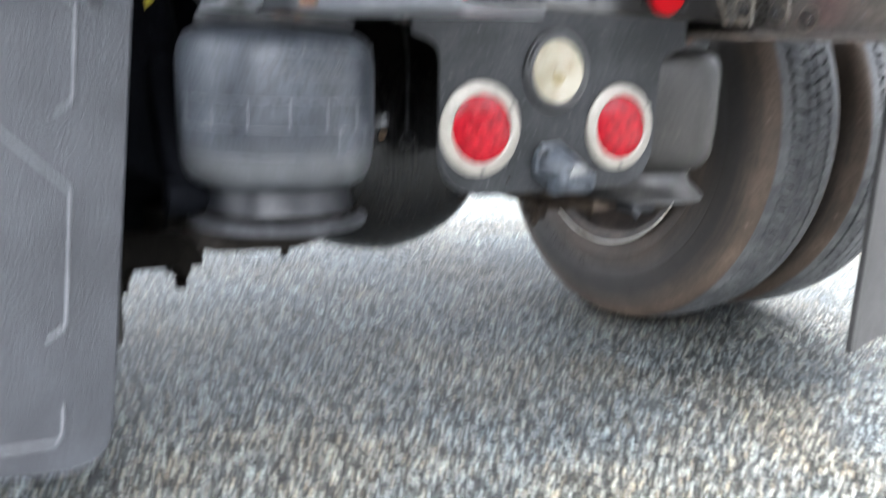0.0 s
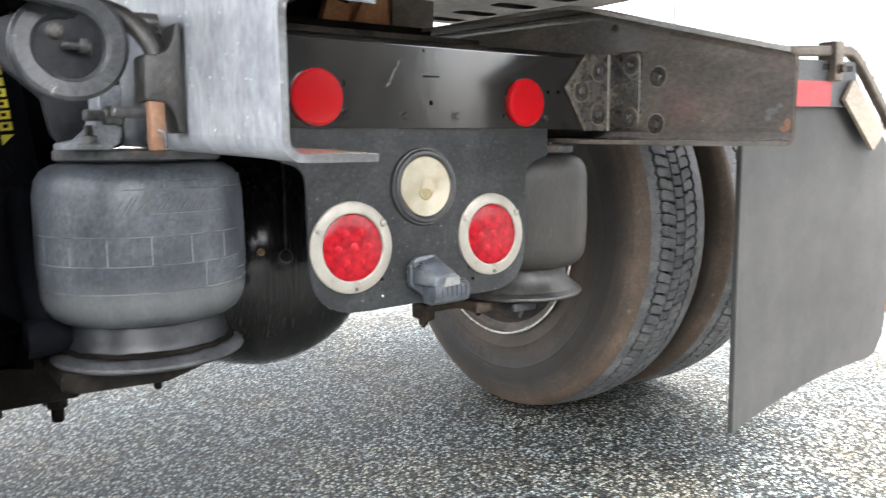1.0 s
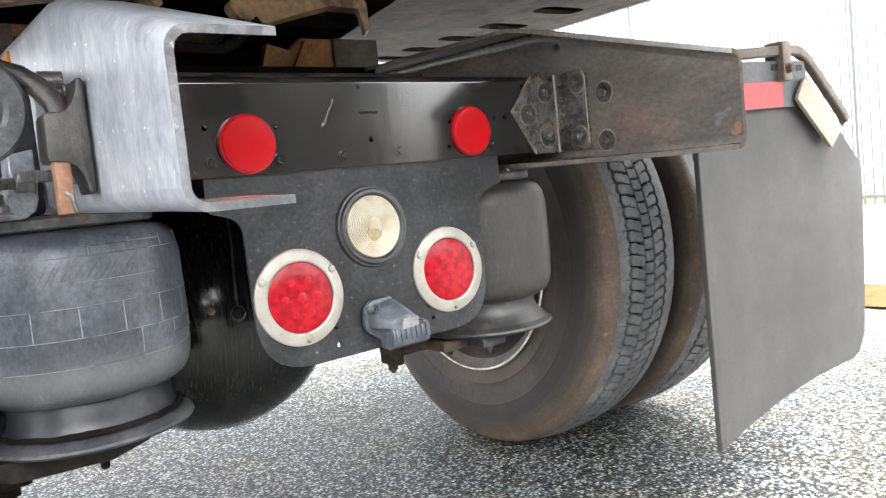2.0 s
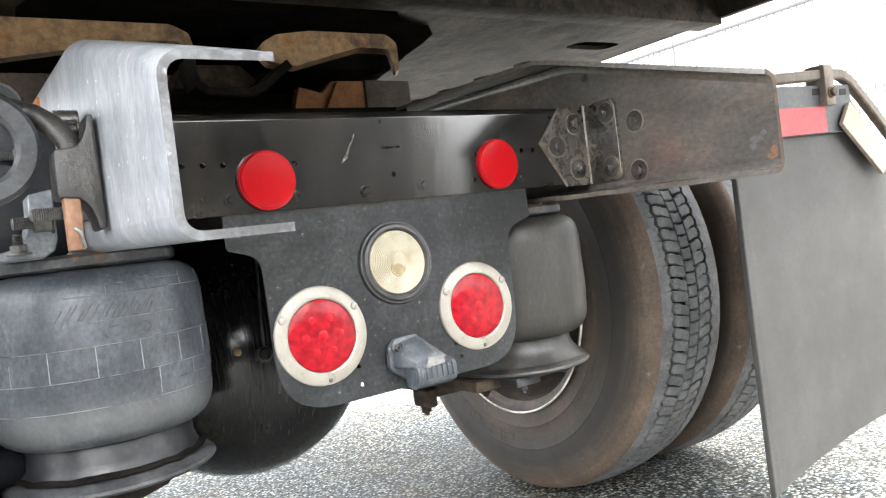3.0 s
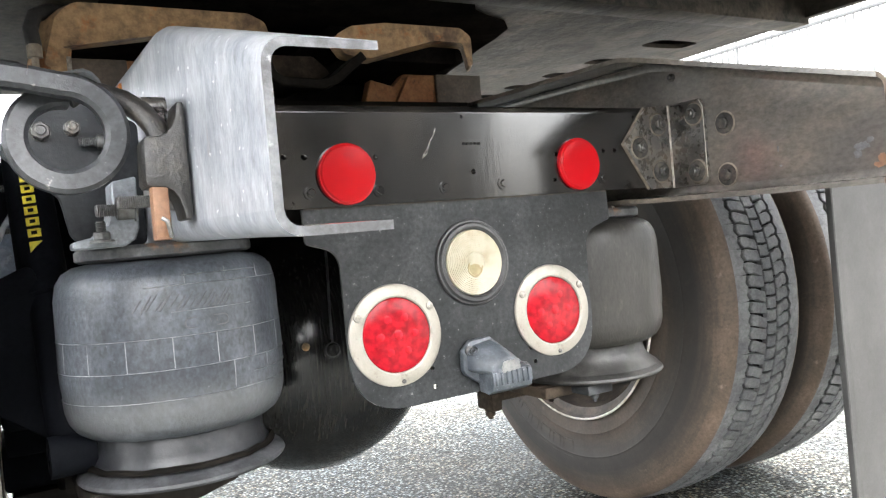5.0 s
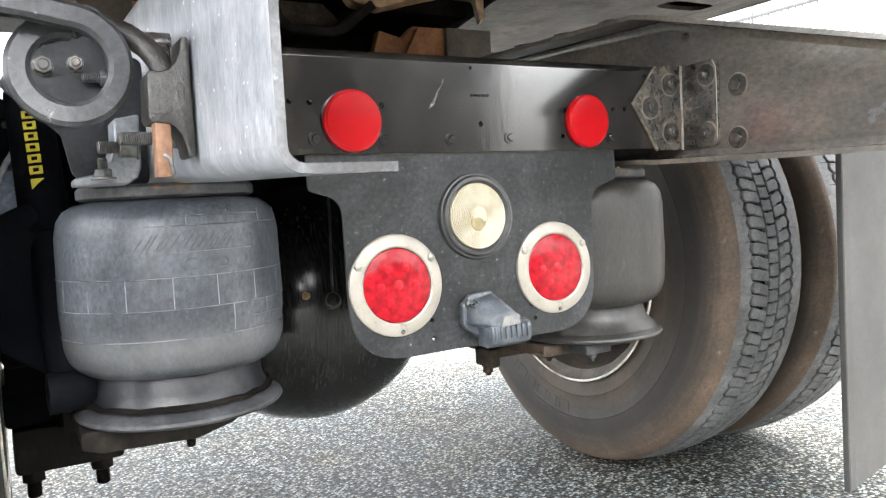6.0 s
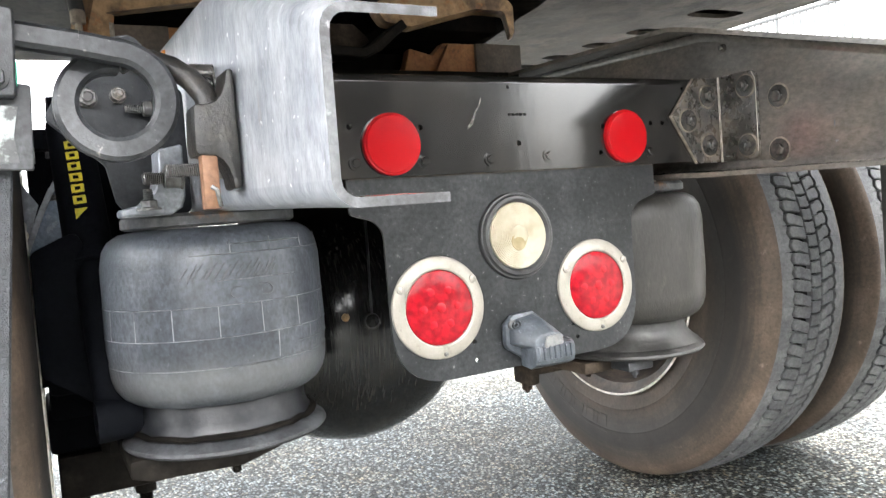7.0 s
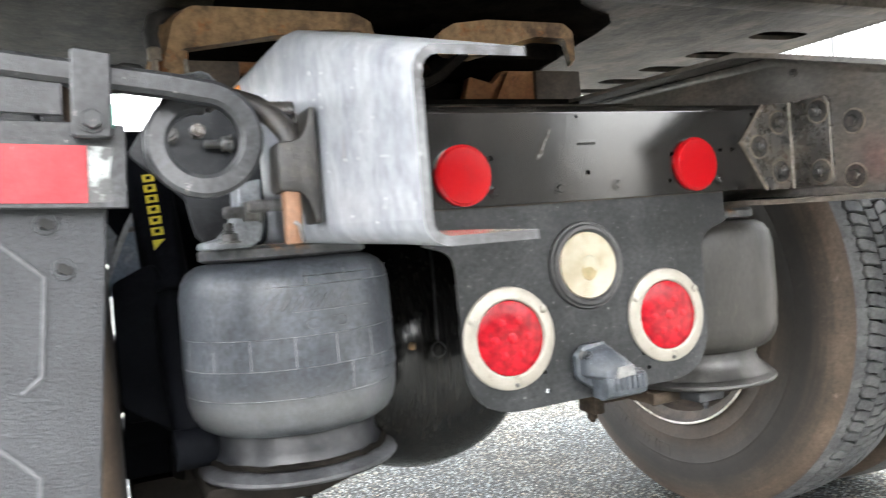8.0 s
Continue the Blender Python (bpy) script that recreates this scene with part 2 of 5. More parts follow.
# black parts, darkened further to paint the shade of the enclosed left side
M_DARK = material("black_metal_with_shade", (0.0038, 0.0043, 0.0056), 0.6, second=(0.007, 0.0078, 0.010), scale=12, bump=0.15, spec=0.02)
M_DIFF = material("glossy_black_housing", (0.006, 0.006, 0.007), 0.16, second=(0.012, 0.0118, 0.0115), scale=8, third=(0.035, 0.032, 0.028), third_scale=26, third_spread=(0.62, 0.8),
                  bump=0.06, bump_scale=90, stretch=(2.5, 1, 0.4), rough_vary=0.06, grain=0.1, scratch=(0.020, 0.0185, 0.016), scratch_map=(260, 90, 2.2), scratch_spread=(0.5, 0.75), scratch_turn=(0, 0, 0), spec=0.35)
M_TREAD = material("tyre_tread_rubber", (0.092, 0.0945, 0.098), 0.75, second=(0.150, 0.151, 0.152), scale=16, spread=(0.4, 0.65), third=(0.13, 0.10, 0.078), third_scale=9, third_spread=(0.58, 0.75), bump=0.3, bump_scale=300, spec=0.3)
# tread rubber with the grooves' shade put into its colour
M_GROOVESHADE = material("shaded_groove_rubber", (0.006, 0.006, 0.006), 0.9, second=(0.016, 0.0155, 0.015), scale=12, bump=0.1, spec=0.1)
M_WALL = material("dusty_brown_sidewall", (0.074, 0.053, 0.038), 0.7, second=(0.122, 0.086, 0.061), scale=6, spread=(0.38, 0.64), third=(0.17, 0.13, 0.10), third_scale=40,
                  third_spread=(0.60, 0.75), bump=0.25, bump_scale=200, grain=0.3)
M_RIM = material("grimy_rim_steel", (0.05, 0.04, 0.033), 0.65, 0.1, second=(0.10, 0.077, 0.06), scale=14, spread=(0.42, 0.62), bump=0.2)
M_RING = material("pale_rim_edge", (0.8, 0.76, 0.68), 0.45, second=(0.5, 0.43, 0.34), scale=18, spread=(0.5, 0.65), bump=0.1)
M_RUST = material("orange_rust", (0.27, 0.115, 0.048), 0.85, second=(0.38, 0.18, 0.075), scale=14, third=(0.12, 0.07, 0.045), third_scale=50, bump=0.5, bump_scale=90)
M_TANRUST = material("greasy_tan_rust", (0.36, 0.225, 0.115), 0.6, second=(0.12, 0.073, 0.042), scale=9, spread=(0.44, 0.62), third=(0.42, 0.165, 0.05), third_scale=14,
                     third_spread=(0.57, 0.68), bump=0.5, bump_scale=90, depth=0.003, grain=0.4, grain_scale=60)
# real grease, and the shade of the coupling's cavities put into the colour
M_GREASESHADE = material("black_grease_with_shade", (0.005, 0.0046, 0.0042), 0.7, second=(0.012, 0.0105, 0.009), scale=10, bump=0.3, bump_scale=60, spec=0.0)
M_UNDER = material("grimy_trailer_steel", (0.0185, 0.0152, 0.0118), 0.65, second=(0.052, 0.041, 0.031), scale=5, spread=(0.44, 0.66), third=(0.006, 0.0053, 0.0046), third_scale=13, third_spread=(0.46, 0.62), bump=0.5,
                   bump_scale=45, depth=0.004, stretch=(1, 0.7, 1), grain=0.45, grain_scale=90, spec=0.16)
M_FLANGE = material("brushed_lamp_flange", (0.285, 0.264, 0.228), 0.42, 0.3, second=(0.225, 0.207, 0.178), scale=18, third=(0.17, 0.145, 0.12), third_scale=60, third_spread=(0.56, 0.75), bump=0.08, grain=0.1)
M_GROMMET = material("black_rubber_grommet", (0.018, 0.018, 0.019), 0.45, second=(0.035, 0.035, 0.035), scale=20, bump=0.1)
M_PLASTIC = material("faded_grey_plastic", (0.034, 0.040, 0.048), 0.45, second=(0.07, 0.079, 0.091), scale=26, spread=(0.42, 0.62), third=(0.16, 0.172, 0.185), third_scale=90, third_spread=(0.6, 0.72), bump=0.35,
                     bump_scale=160)
M_FLAP = material("grey_flap_rubber", (0.029, 0.0286, 0.028), 0.55, second=(0.042, 0.0413, 0.040), scale=4, spread=(0.38, 0.66), third=(0.064, 0.062, 0.059), third_scale=14, third_spread=(0.62, 0.85), bump=0.15, bump_scale=400, grain=0.15, spec=0.35)
M_FLAPDARK = material("dark_flap_rubber", (0.0120, 0.0135, 0.0165), 0.42, second=(0.022, 0.0243, 0.0285), scale=7, spread=(0.4, 0.64), third=(0.085, 0.087, 0.091), third_scale=110, third_spread=(0.62, 0.76),
                      bump=0.9, bump_scale=260, depth=0.0028, grain=0.35, grain_scale=200, spec=0.45)
M_BACKFLAP = material("brown_black_rubber", (0.010, 0.009, 0.008), 0.75, second=(0.018, 0.016, 0.014), scale=8, bump=0.2, spec=0.2)
M_RIDGE = material("rubbed_rubber_ridge", (0.075, 0.078, 0.083), 0.6, second=(0.045, 0.047, 0.052), scale=20, bump=0.05)
M_HANGER = material("chipped_hanger_steel", (0.027, 0.0283, 0.031), 0.34, 0.1, second=(0.050, 0.052, 0.0555), scale=9, spread=(0.38, 0.66), third=(0.24, 0.23, 0.215), third_scale=75, third_spread=(0.63, 0.70), bump=0.3, bump_scale=240, depth=0.002, grain=0.45)
M_TAPE = material("red_reflective_tape", (0.31, 0.012, 0.020), 0.4, second=(0.38, 0.026, 0.034), scale=30, third=(0.46, 0.13, 0.13), third_scale=60, third_spread=(0.68, 0.8), bump=0.15,
                  bump_scale=220, grain=0.1)
M_WHITETAPE = material("worn_white_tape", (0.27, 0.29, 0.287), 0.45, second=(0.06, 0.062, 0.062), scale=34, spread=(0.46, 0.54), bump=0.2)
M_TAG = material("weathered_beige_plate", (0.27, 0.225, 0.175), 0.6, second=(0.21, 0.172, 0.133), scale=14, bump=0.1)
M_BROWNSTEEL = material("brown_weathered_steel", (0.075, 0.060, 0.047), 0.6, 0.1, second=(0.13, 0.10, 0.076), scale=14, spread=(0.4, 0.64), third=(0.20, 0.115, 0.06), third_scale=40, third_spread=(0.62, 0.74), bump=0.4, bump_scale=130)
M_BOLT = material("grey_bolt_steel", (0.14, 0.14, 0.14), 0.4, 0.5, second=(0.07, 0.065, 0.06), scale=60, bump=0.15)
M_COPPER = material("rust_brown_bar", (0.145, 0.070, 0.037), 0.65, second=(0.20, 0.105, 0.06), scale=25, third=(0.085, 0.042, 0.026), third_scale=50, bump=0.3)
M_YELLOW = material("yellow_print", (0.62, 0.5, 0.04), 0.5, second=(0.45, 0.37, 0.05), scale=50, bump=0)
M_ORANGE = material("orange_marker", (0.75, 0.28, 0.05), 0.4, second=(0.6, 0.2, 0.04), scale=30, bump=0)
M_GREEN = material("green_plastic_tie", (0.02, 0.26, 0.16), 0.5, second=(0.05, 0.35, 0.24), scale=40, bump=0)
M_PLATEFACE = material("worn_lid_face", (0.13, 0.13, 0.125), 0.5, second=(0.08, 0.083, 0.087), scale=40, spread=(0.42, 0.62), bump=0.2)
M_HOLE = material("dark_hole", (0.006, 0.006, 0.006), 0.9, second=(0.01, 0.01, 0.01), bump=0)
M_SCREW = material("screw_steel", (0.27, 0.255, 0.225), 0.4, 0.5, second=(0.18, 0.165, 0.14), scale=80, bump=0.1)


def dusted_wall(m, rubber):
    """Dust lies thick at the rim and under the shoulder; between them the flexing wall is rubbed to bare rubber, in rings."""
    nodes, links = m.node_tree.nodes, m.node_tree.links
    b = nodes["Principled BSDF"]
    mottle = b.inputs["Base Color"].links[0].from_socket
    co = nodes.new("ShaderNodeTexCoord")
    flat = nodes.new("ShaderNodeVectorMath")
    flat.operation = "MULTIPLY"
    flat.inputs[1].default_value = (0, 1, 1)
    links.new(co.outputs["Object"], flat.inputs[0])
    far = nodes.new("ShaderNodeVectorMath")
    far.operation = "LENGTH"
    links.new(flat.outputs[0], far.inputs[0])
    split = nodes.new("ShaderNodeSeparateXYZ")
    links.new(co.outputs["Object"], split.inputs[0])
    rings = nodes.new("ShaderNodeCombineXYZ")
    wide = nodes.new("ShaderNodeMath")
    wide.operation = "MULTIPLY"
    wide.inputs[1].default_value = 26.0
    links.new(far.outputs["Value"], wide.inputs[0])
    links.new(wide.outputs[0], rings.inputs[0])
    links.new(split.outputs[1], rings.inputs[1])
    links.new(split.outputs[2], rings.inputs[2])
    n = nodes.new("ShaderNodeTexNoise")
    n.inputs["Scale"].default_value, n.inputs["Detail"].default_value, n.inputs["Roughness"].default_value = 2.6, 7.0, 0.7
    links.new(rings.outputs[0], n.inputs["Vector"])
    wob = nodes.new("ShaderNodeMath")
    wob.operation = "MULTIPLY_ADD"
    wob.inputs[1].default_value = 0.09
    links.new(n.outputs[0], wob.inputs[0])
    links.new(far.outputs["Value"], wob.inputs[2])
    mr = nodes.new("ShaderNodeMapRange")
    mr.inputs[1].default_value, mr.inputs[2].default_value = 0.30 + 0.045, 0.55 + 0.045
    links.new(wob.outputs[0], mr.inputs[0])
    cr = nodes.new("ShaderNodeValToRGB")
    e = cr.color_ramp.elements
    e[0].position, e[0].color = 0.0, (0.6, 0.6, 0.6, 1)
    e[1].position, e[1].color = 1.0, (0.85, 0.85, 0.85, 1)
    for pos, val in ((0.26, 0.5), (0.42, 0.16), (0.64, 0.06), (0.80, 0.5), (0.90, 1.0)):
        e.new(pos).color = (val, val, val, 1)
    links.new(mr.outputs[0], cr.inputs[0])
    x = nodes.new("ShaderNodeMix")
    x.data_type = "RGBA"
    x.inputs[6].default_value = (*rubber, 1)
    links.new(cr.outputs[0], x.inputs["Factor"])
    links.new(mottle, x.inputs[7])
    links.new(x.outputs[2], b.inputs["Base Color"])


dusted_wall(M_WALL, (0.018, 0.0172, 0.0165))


def dust_band(m, dust, low, high):
    """Dust caught on the rolled lower bulge, between two heights, with a ragged upper edge."""
    nodes, links = m.node_tree.nodes, m.node_tree.links
    b = nodes["Principled BSDF"]
    under_coat = b.inputs["Base Color"].links[0].from_socket
    co = nodes.new("ShaderNodeTexCoord")
    split = nodes.new("ShaderNodeSeparateXYZ")
    links.new(co.outputs["Object"], split.inputs[0])
    n = nodes.new("ShaderNodeTexNoise")
    n.inputs["Scale"].default_value, n.inputs["Detail"].default_value = 14.0, 6.0
    links.new(co.outputs["Object"], n.inputs["Vector"])
    wob = nodes.new("ShaderNodeMath")
    wob.operation = "MULTIPLY_ADD"
    wob.inputs[1].default_value = 0.05
    links.new(n.outputs[0], wob.inputs[0])
    links.new(split.outputs[2], wob.inputs[2])
    mr = nodes.new("ShaderNodeMapRange")
    mr.inputs[1].default_value, mr.inputs[2].default_value = low + 0.025, high + 0.025
    links.new(wob.outputs[0], mr.inputs[0])
    cr = nodes.new("ShaderNodeValToRGB")
    e = cr.color_ramp.elements
    e[0].position, e[0].color = 0.0, (0.1, 0.1, 0.1, 1)
    e[1].position, e[1].color = 1.0, (0, 0, 0, 1)
    for pos, val in ((0.2, 0.40), (0.5, 0.48), (0.75, 0.15)):
        e.new(pos).color = (val, val, val, 1)
    links.new(mr.outputs[0], cr.inputs[0])
    x = nodes.new("ShaderNodeMix")
    x.data_type = "RGBA"
    x.inputs[7].default_value = (*dust, 1)
    links.new(cr.outputs[0], x.inputs["Factor"])
    links.new(under_coat, x.inputs[6])
    links.new(x.outputs[2], b.inputs["Base Color"])


dust_band(M_SPRING, (0.105, 0.105, 0.102), 0.525, 0.60)


def lens(name, colour, deep, rough, scale):
    """A moulded plastic lens: a coloured, coated surface with prisms in its relief."""
    m = bpy.data.materials.new(name)
    m.use_nodes = True
    nodes, links = m.node_tree.nodes, m.node_tree.links
    b = nodes["Principled BSDF"]
    co = nodes.new("ShaderNodeTexCoord")
    n = nodes.new("ShaderNodeTexNoise")
    n.inputs["Scale"].default_value, n.inputs["Detail"].default_value = scale, 3.0
    links.new(co.outputs["Object"], n.inputs["Vector"])
    x = nodes.new("ShaderNodeMix")
    x.data_type = "RGBA"
    x.inputs[6].default_value, x.inputs[7].default_value = (*deep, 1), (*colour, 1)
    r = nodes.new("ShaderNodeMapRange")
    r.inputs[1].default_value, r.inputs[2].default_value = 0.35, 0.62
    links.new(n.outputs[0], r.inputs[0])
    links.new(r.outputs[0], x.inputs["Factor"])
    links.new(x.outputs[2], b.inputs["Base Color"])
    b.inputs["Roughness"].default_value = rough
    b.inputs["Specular IOR Level"].default_value = 0.2
    b.inputs["Subsurface Weight"].default_value = 0.15
    b.inputs["Subsurface Radius"].default_value = (0.01, 0.004, 0.003)
    return m


M_RED = lens("red_led_lens", (0.275, 0.0050, 0.0115), (0.165, 0.0028, 0.0070), 0.22, 95)
M_REFLEX = lens("red_reflector_lens", (0.37, 0.0035, 0.0068), (0.345, 0.0033, 0.0064), 0.2, 12)
M_CREAM = lens("clouded_clear_lens", (0.37, 0.338, 0.265), (0.285, 0.254, 0.185), 0.25, 30)
M_BULB = lens("yellowed_bulb", (0.27, 0.225, 0.13), (0.20, 0.16, 0.085), 0.3, 60)
M_LED = lens("red_led_optic", (0.36, 0.0080, 0.017), (0.24, 0.0042, 0.0090), 0.22, 120)


# ---- mesh helpers ----
def part(name, bm, mat, parent=None, label="", sharp=32):
    """Links a bmesh as ONE mesh object, under a thing or a part."""
    me = bpy.data.meshes.new(name)
    bmesh.ops.recalc_face_normals(bm, faces=bm.faces)
    bm.to_mesh(me)
    bm.free()
    for m in mat if isinstance(mat, (list, tuple)) else (mat,):
        me.materials.append(m)
    me.polygons.foreach_set("use_smooth", [True] * len(me.polygons))
    me.set_sharp_from_angle(angle=radians(sharp))
    ob = new(name, me)
    if parent:
        ob.parent = parent
    if label:
        tagged(ob, label)
    return ob


def thing(name, m, label, category, group="", kind=""):
    ob = new(name)
    ob.matrix_world = m
    ob.empty_display_size = 0.05
    return tagged(ob, label, category, group, kind)


def add(bm, other, m=None):
    """Merges a bmesh into bm, moved by m."""
    if m is not None:
        bmesh.ops.transform(other, matrix=m, verts=other.verts)
    me = bpy.data.meshes.new("scratch")
    other.to_mesh(me)
    other.free()
    bm.from_mesh(me)
    bpy.data.meshes.remove(me)
    return bm


def bevelled(bm, width, segments=2, limit=30):
    sharp = [e for e in bm.edges if len(e.link_faces) == 2 and e.calc_face_angle(0) > radians(limit)]
    if width and sharp:
        bmesh.ops.bevel(bm, geom=sharp, offset=width, segments=segments, profile=0.5, affect="EDGES", clamp_overlap=True)
    return bm


def box(lo, hi, bevel=0.003, segments=2):
    bm = bmesh.new()
    lo, hi = Vector(lo), Vector(hi)
    c, s = (lo + hi) / 2, hi - lo
    bmesh.ops.create_cube(bm, size=1, matrix=Matrix.Translation(c) @ Matrix.Diagonal((s.x, s.y, s.z, 1)))
    return bevelled(bm, bevel, segments)


def prism(points, y0, y1, bevel=0.0, segments=2, limit=40):
    """A plate: a polygon in x and z, from y0 to y1."""
    bm = bmesh.new()
    a = [bm.verts.new((x, y0, z)) for x, z in points]
    c = [bm.verts.new((x, y1, z)) for x, z in points]
    bm.faces.new(a)
    bm.faces.new(c[::-1])
    n = len(points)
    for i in range(n):
        j = (i + 1) % n
        bm.faces.new((a[i], c[i], c[j], a[j]))
    bmesh.ops.recalc_face_normals(bm, faces=bm.faces)
    return bevelled(bm, bevel, segments, limit)


def rounded(points, radii, steps=6):
    """The polygon with each corner rounded by its radius."""
    out, n = [], len(points)
    for i, p in enumerate(points):
        r = radii[i] if isinstance(radii, (list, tuple)) else radii
        p, a, b = Vector(p), Vector(points[i - 1]), Vector(points[(i + 1) % n])
        if r <= 0:
            out.append(tuple(p))
            continue
        u, v = (a - p).normalized(), (b - p).normalized()
        half = math.acos(max(-1, min(1, u.dot(v)))) / 2
        d = min(r / math.tan(half), (a - p).length * 0.49, (b - p).length * 0.49)
        s, e = p + u * d, p + v * d
        for k in range(steps + 1):
            f = k / steps
            q = s * (1 - f) ** 2 + p * 2 * f * (1 - f) + e * f ** 2
            out.append(tuple(q))
    return out


def lathe(profile, n=48, closed=False, start=0.0, sweep=2 * math.pi):
    """Turns (radius, height) pairs round the z axis."""
    bm = bmesh.new()
    full = abs(sweep - 2 * math.pi) < 1e-6
    cols = []
    for k in range(n if full else n + 1):
        a = start + sweep * k / n
        cols.append([bm.verts.new((r * math.cos(a), r * math.sin(a), h)) for r, h in profile])
    m = len(profile)
    for k in range(n):
        c, d = cols[k], cols[(k + 1) % len(cols)]
        for i in range(m if closed else m - 1):
            j = (i + 1) % m
            try:
                bm.faces.new((c[i], d[i], d[j], c[j]))
            except ValueError:
                pass
    bmesh.ops.remove_doubles(bm, verts=bm.verts, dist=1e-5)
    bmesh.ops.dissolve_degenerate(bm, edges=bm.edges, dist=1e-6)
    return bm


TO_REAR = Matrix.Rotation(radians(90), 4, "X")      # a lathe's z axis turned to -y
TO_RIGHT = Matrix.Rotation(radians(90), 4, "Y")     # a lathe's z axis turned to +x
TO_LEFT = Matrix.Rotation(radians(-90), 4, "Y")


def at(x, y, z):
    return Matrix.Translation((x, y, z))


def sweep_bar(points, section, closed=False):
    """A bar of the cross-section (pairs across and along 'side') carried along points; side is the world's y axis."""
    bm = bmesh.new()
    rings, n = [], len(points)
    for i in range(n):
        p = Vector(points[i])
        t = (Vector(points[min(i + 1, n - 1)]) - Vector(points[max(i - 1, 0)])).normalized()
        side = Vector((0, 1, 0))
        side = (side - t * side.dot(t)).normalized()
        up = t.cross(side)
        rings.append([bm.verts.new(p + up * a + side * b) for a, b in section])
    m = len(section)
    for r, s in zip(rings, rings[1:]):
        for i in range(m):
            bm.faces.new((r[i], r[(i + 1) % m], s[(i + 1) % m], s[i]))
    bm.faces.new(rings[0][::-1])
    bm.faces.new(rings[-1])
    return bm


def round_section(r, n=10):
    return [(r * math.cos(2 * math.pi * k / n), r * math.sin(2 * math.pi * k / n)) for k in range(n)]


def flat_section(a, b, c=0.003):
    return [(-a + c, -b), (a - c, -b), (a, -b + c), (a, b - c), (a - c, b), (-a + c, b), (-a, b - c), (-a, -b + c)]


def drilled_plate(outline, holes, y0, y1, n=14):
    """A plate in x and z with round holes (x, z, radius) right through it."""
    bm = bmesh.new()
    edges = []
    for loop in [outline] + [[(x + rad * math.cos(2 * math.pi * k / n), z + rad * math.sin(2 * math.pi * k / n)) for k in range(n)] for x, z, rad in holes]:
        vs = [bm.verts.new((x, y0, z)) for x, z in loop]
        edges += [bm.edges.new((vs[i], vs[(i + 1) % len(vs)])) for i in range(len(vs))]
    bmesh.ops.triangle_fill(bm, use_beauty=True, use_dissolve=False, edges=edges)
    ext = bmesh.ops.extrude_face_region(bm, geom=bm.faces[:])
    bmesh.ops.translate(bm, vec=(0, y1 - y0, 0), verts=[g for g in ext["geom"] if isinstance(g, bmesh.types.BMVert)])
    return bm


def bolt_mesh(r=0.010, h=0.008, washer=1.55, shank=0.0, nut=True):
    """A hexagon head on a washer, along z, with a threaded end of the given length."""
    bm = lathe([(0, 0), (r * washer, 0), (r * washer, 0.0025), (0, 0.0025)], 20)
    if nut:
        hexa = bmesh.new()
        bmesh.ops.create_cone(hexa, cap_ends=True, segments=6, radius1=r * 1.12, radius2=r * 1.12, depth=h, matrix=at(0, 0, 0.0025 + h / 2))
        add(bm, bevelled(hexa, 0.0012, 1))
    if shank:
        prof, z = [(0, h)], h
        prof = [(r * 0.62, h)]
        while z < h + shank:
            prof += [(r * 0.66, z), (r * 0.52, z + 0.0011)]
            z += 0.0022
        prof += [(r * 0.5, z), (0, z)]
        add(bm, lathe(prof, 14))
    return bm


# ---- setting ----
bm = bmesh.new()
bmesh.ops.create_grid(bm, x_segments=24, y_segments=24, size=300)
ground = tagged(part("ground", bm, M_GROUND), "grey asphalt lot with bare light and dark stones", "ground", kind="structure")

bm = box((3.47, -60, -0.2), (300, 60, 0.012), 0.004)
tagged(part("pavement", bm, M_CONCRETE), "pale concrete apron beyond the asphalt", "pavement", kind="structure")
bm = bmesh.new()
bmesh.ops.create_grid(bm, x_segments=4, y_segments=200, size=0.5, matrix=at(3.18, 0, 0.010) @ Matrix.Diagonal((0.60, 90, 1, 1)))
for v in bm.verts:
    v.co.z += 0.012 * noise.noise(v.co * 3.0)
    v.co.x += 0.08 * noise.noise(Vector((v.co.x * 9, v.co.y * 1.3, 0)))
tagged(part("dirt_strip", bm, M_DIRT), "rust-brown strip of dirt between asphalt and concrete", "dirt", kind="structure")

# white sheet wall of the building beside the lot
wall_x = 10.4
wall_east = tagged(part("wall_east", box((wall_x, -9, 0), (wall_x + 0.4, 60, 9.0), 0), M_SHEET, sharp=20), "white sheet-steel wall of a building", "wall", kind="structure")

# unseen dark wall, added so the crossmember reflects sky only past its end
tagged(part("wall_south", box((-30, -13.8, 0), (9.3, -13.4, 3.8), 0.01), M_DARKWALL), "unseen dark wall added behind the lot to shape reflections", "wall", kind="structure")

bm = bmesh.new()
rng = random.Random(5)
for _ in range(6000):
    gx, gy = 8.42 + 0.9 * rng.random(), rng.uniform(-8, 18)
    h, w, lean, turn = rng.uniform(0.08, 0.34), rng.uniform(0.004, 0.010), rng.uniform(-0.09, 0.09), rng.uniform(0, 3.14)
    c, q = math.cos(turn) * w, math.sin(turn) * w
    v = [bm.verts.new((gx - c, gy - q, 0.01)), bm.verts.new((gx + c, gy + q, 0.01)), bm.verts.new((gx + lean * 0.4, gy + lean, h))]
    bm.faces.new(v)
tagged(part("grass", bm, M_GRASS), "dry green grass behind the railing", "grass", kind="stuff")

# ---- trailer overhead ----
TZ = 1.22
trailer = thing("semi_trailer", at(0, 0, TZ), "grimy steel underside of a trailer coupled above the truck", "trailer")


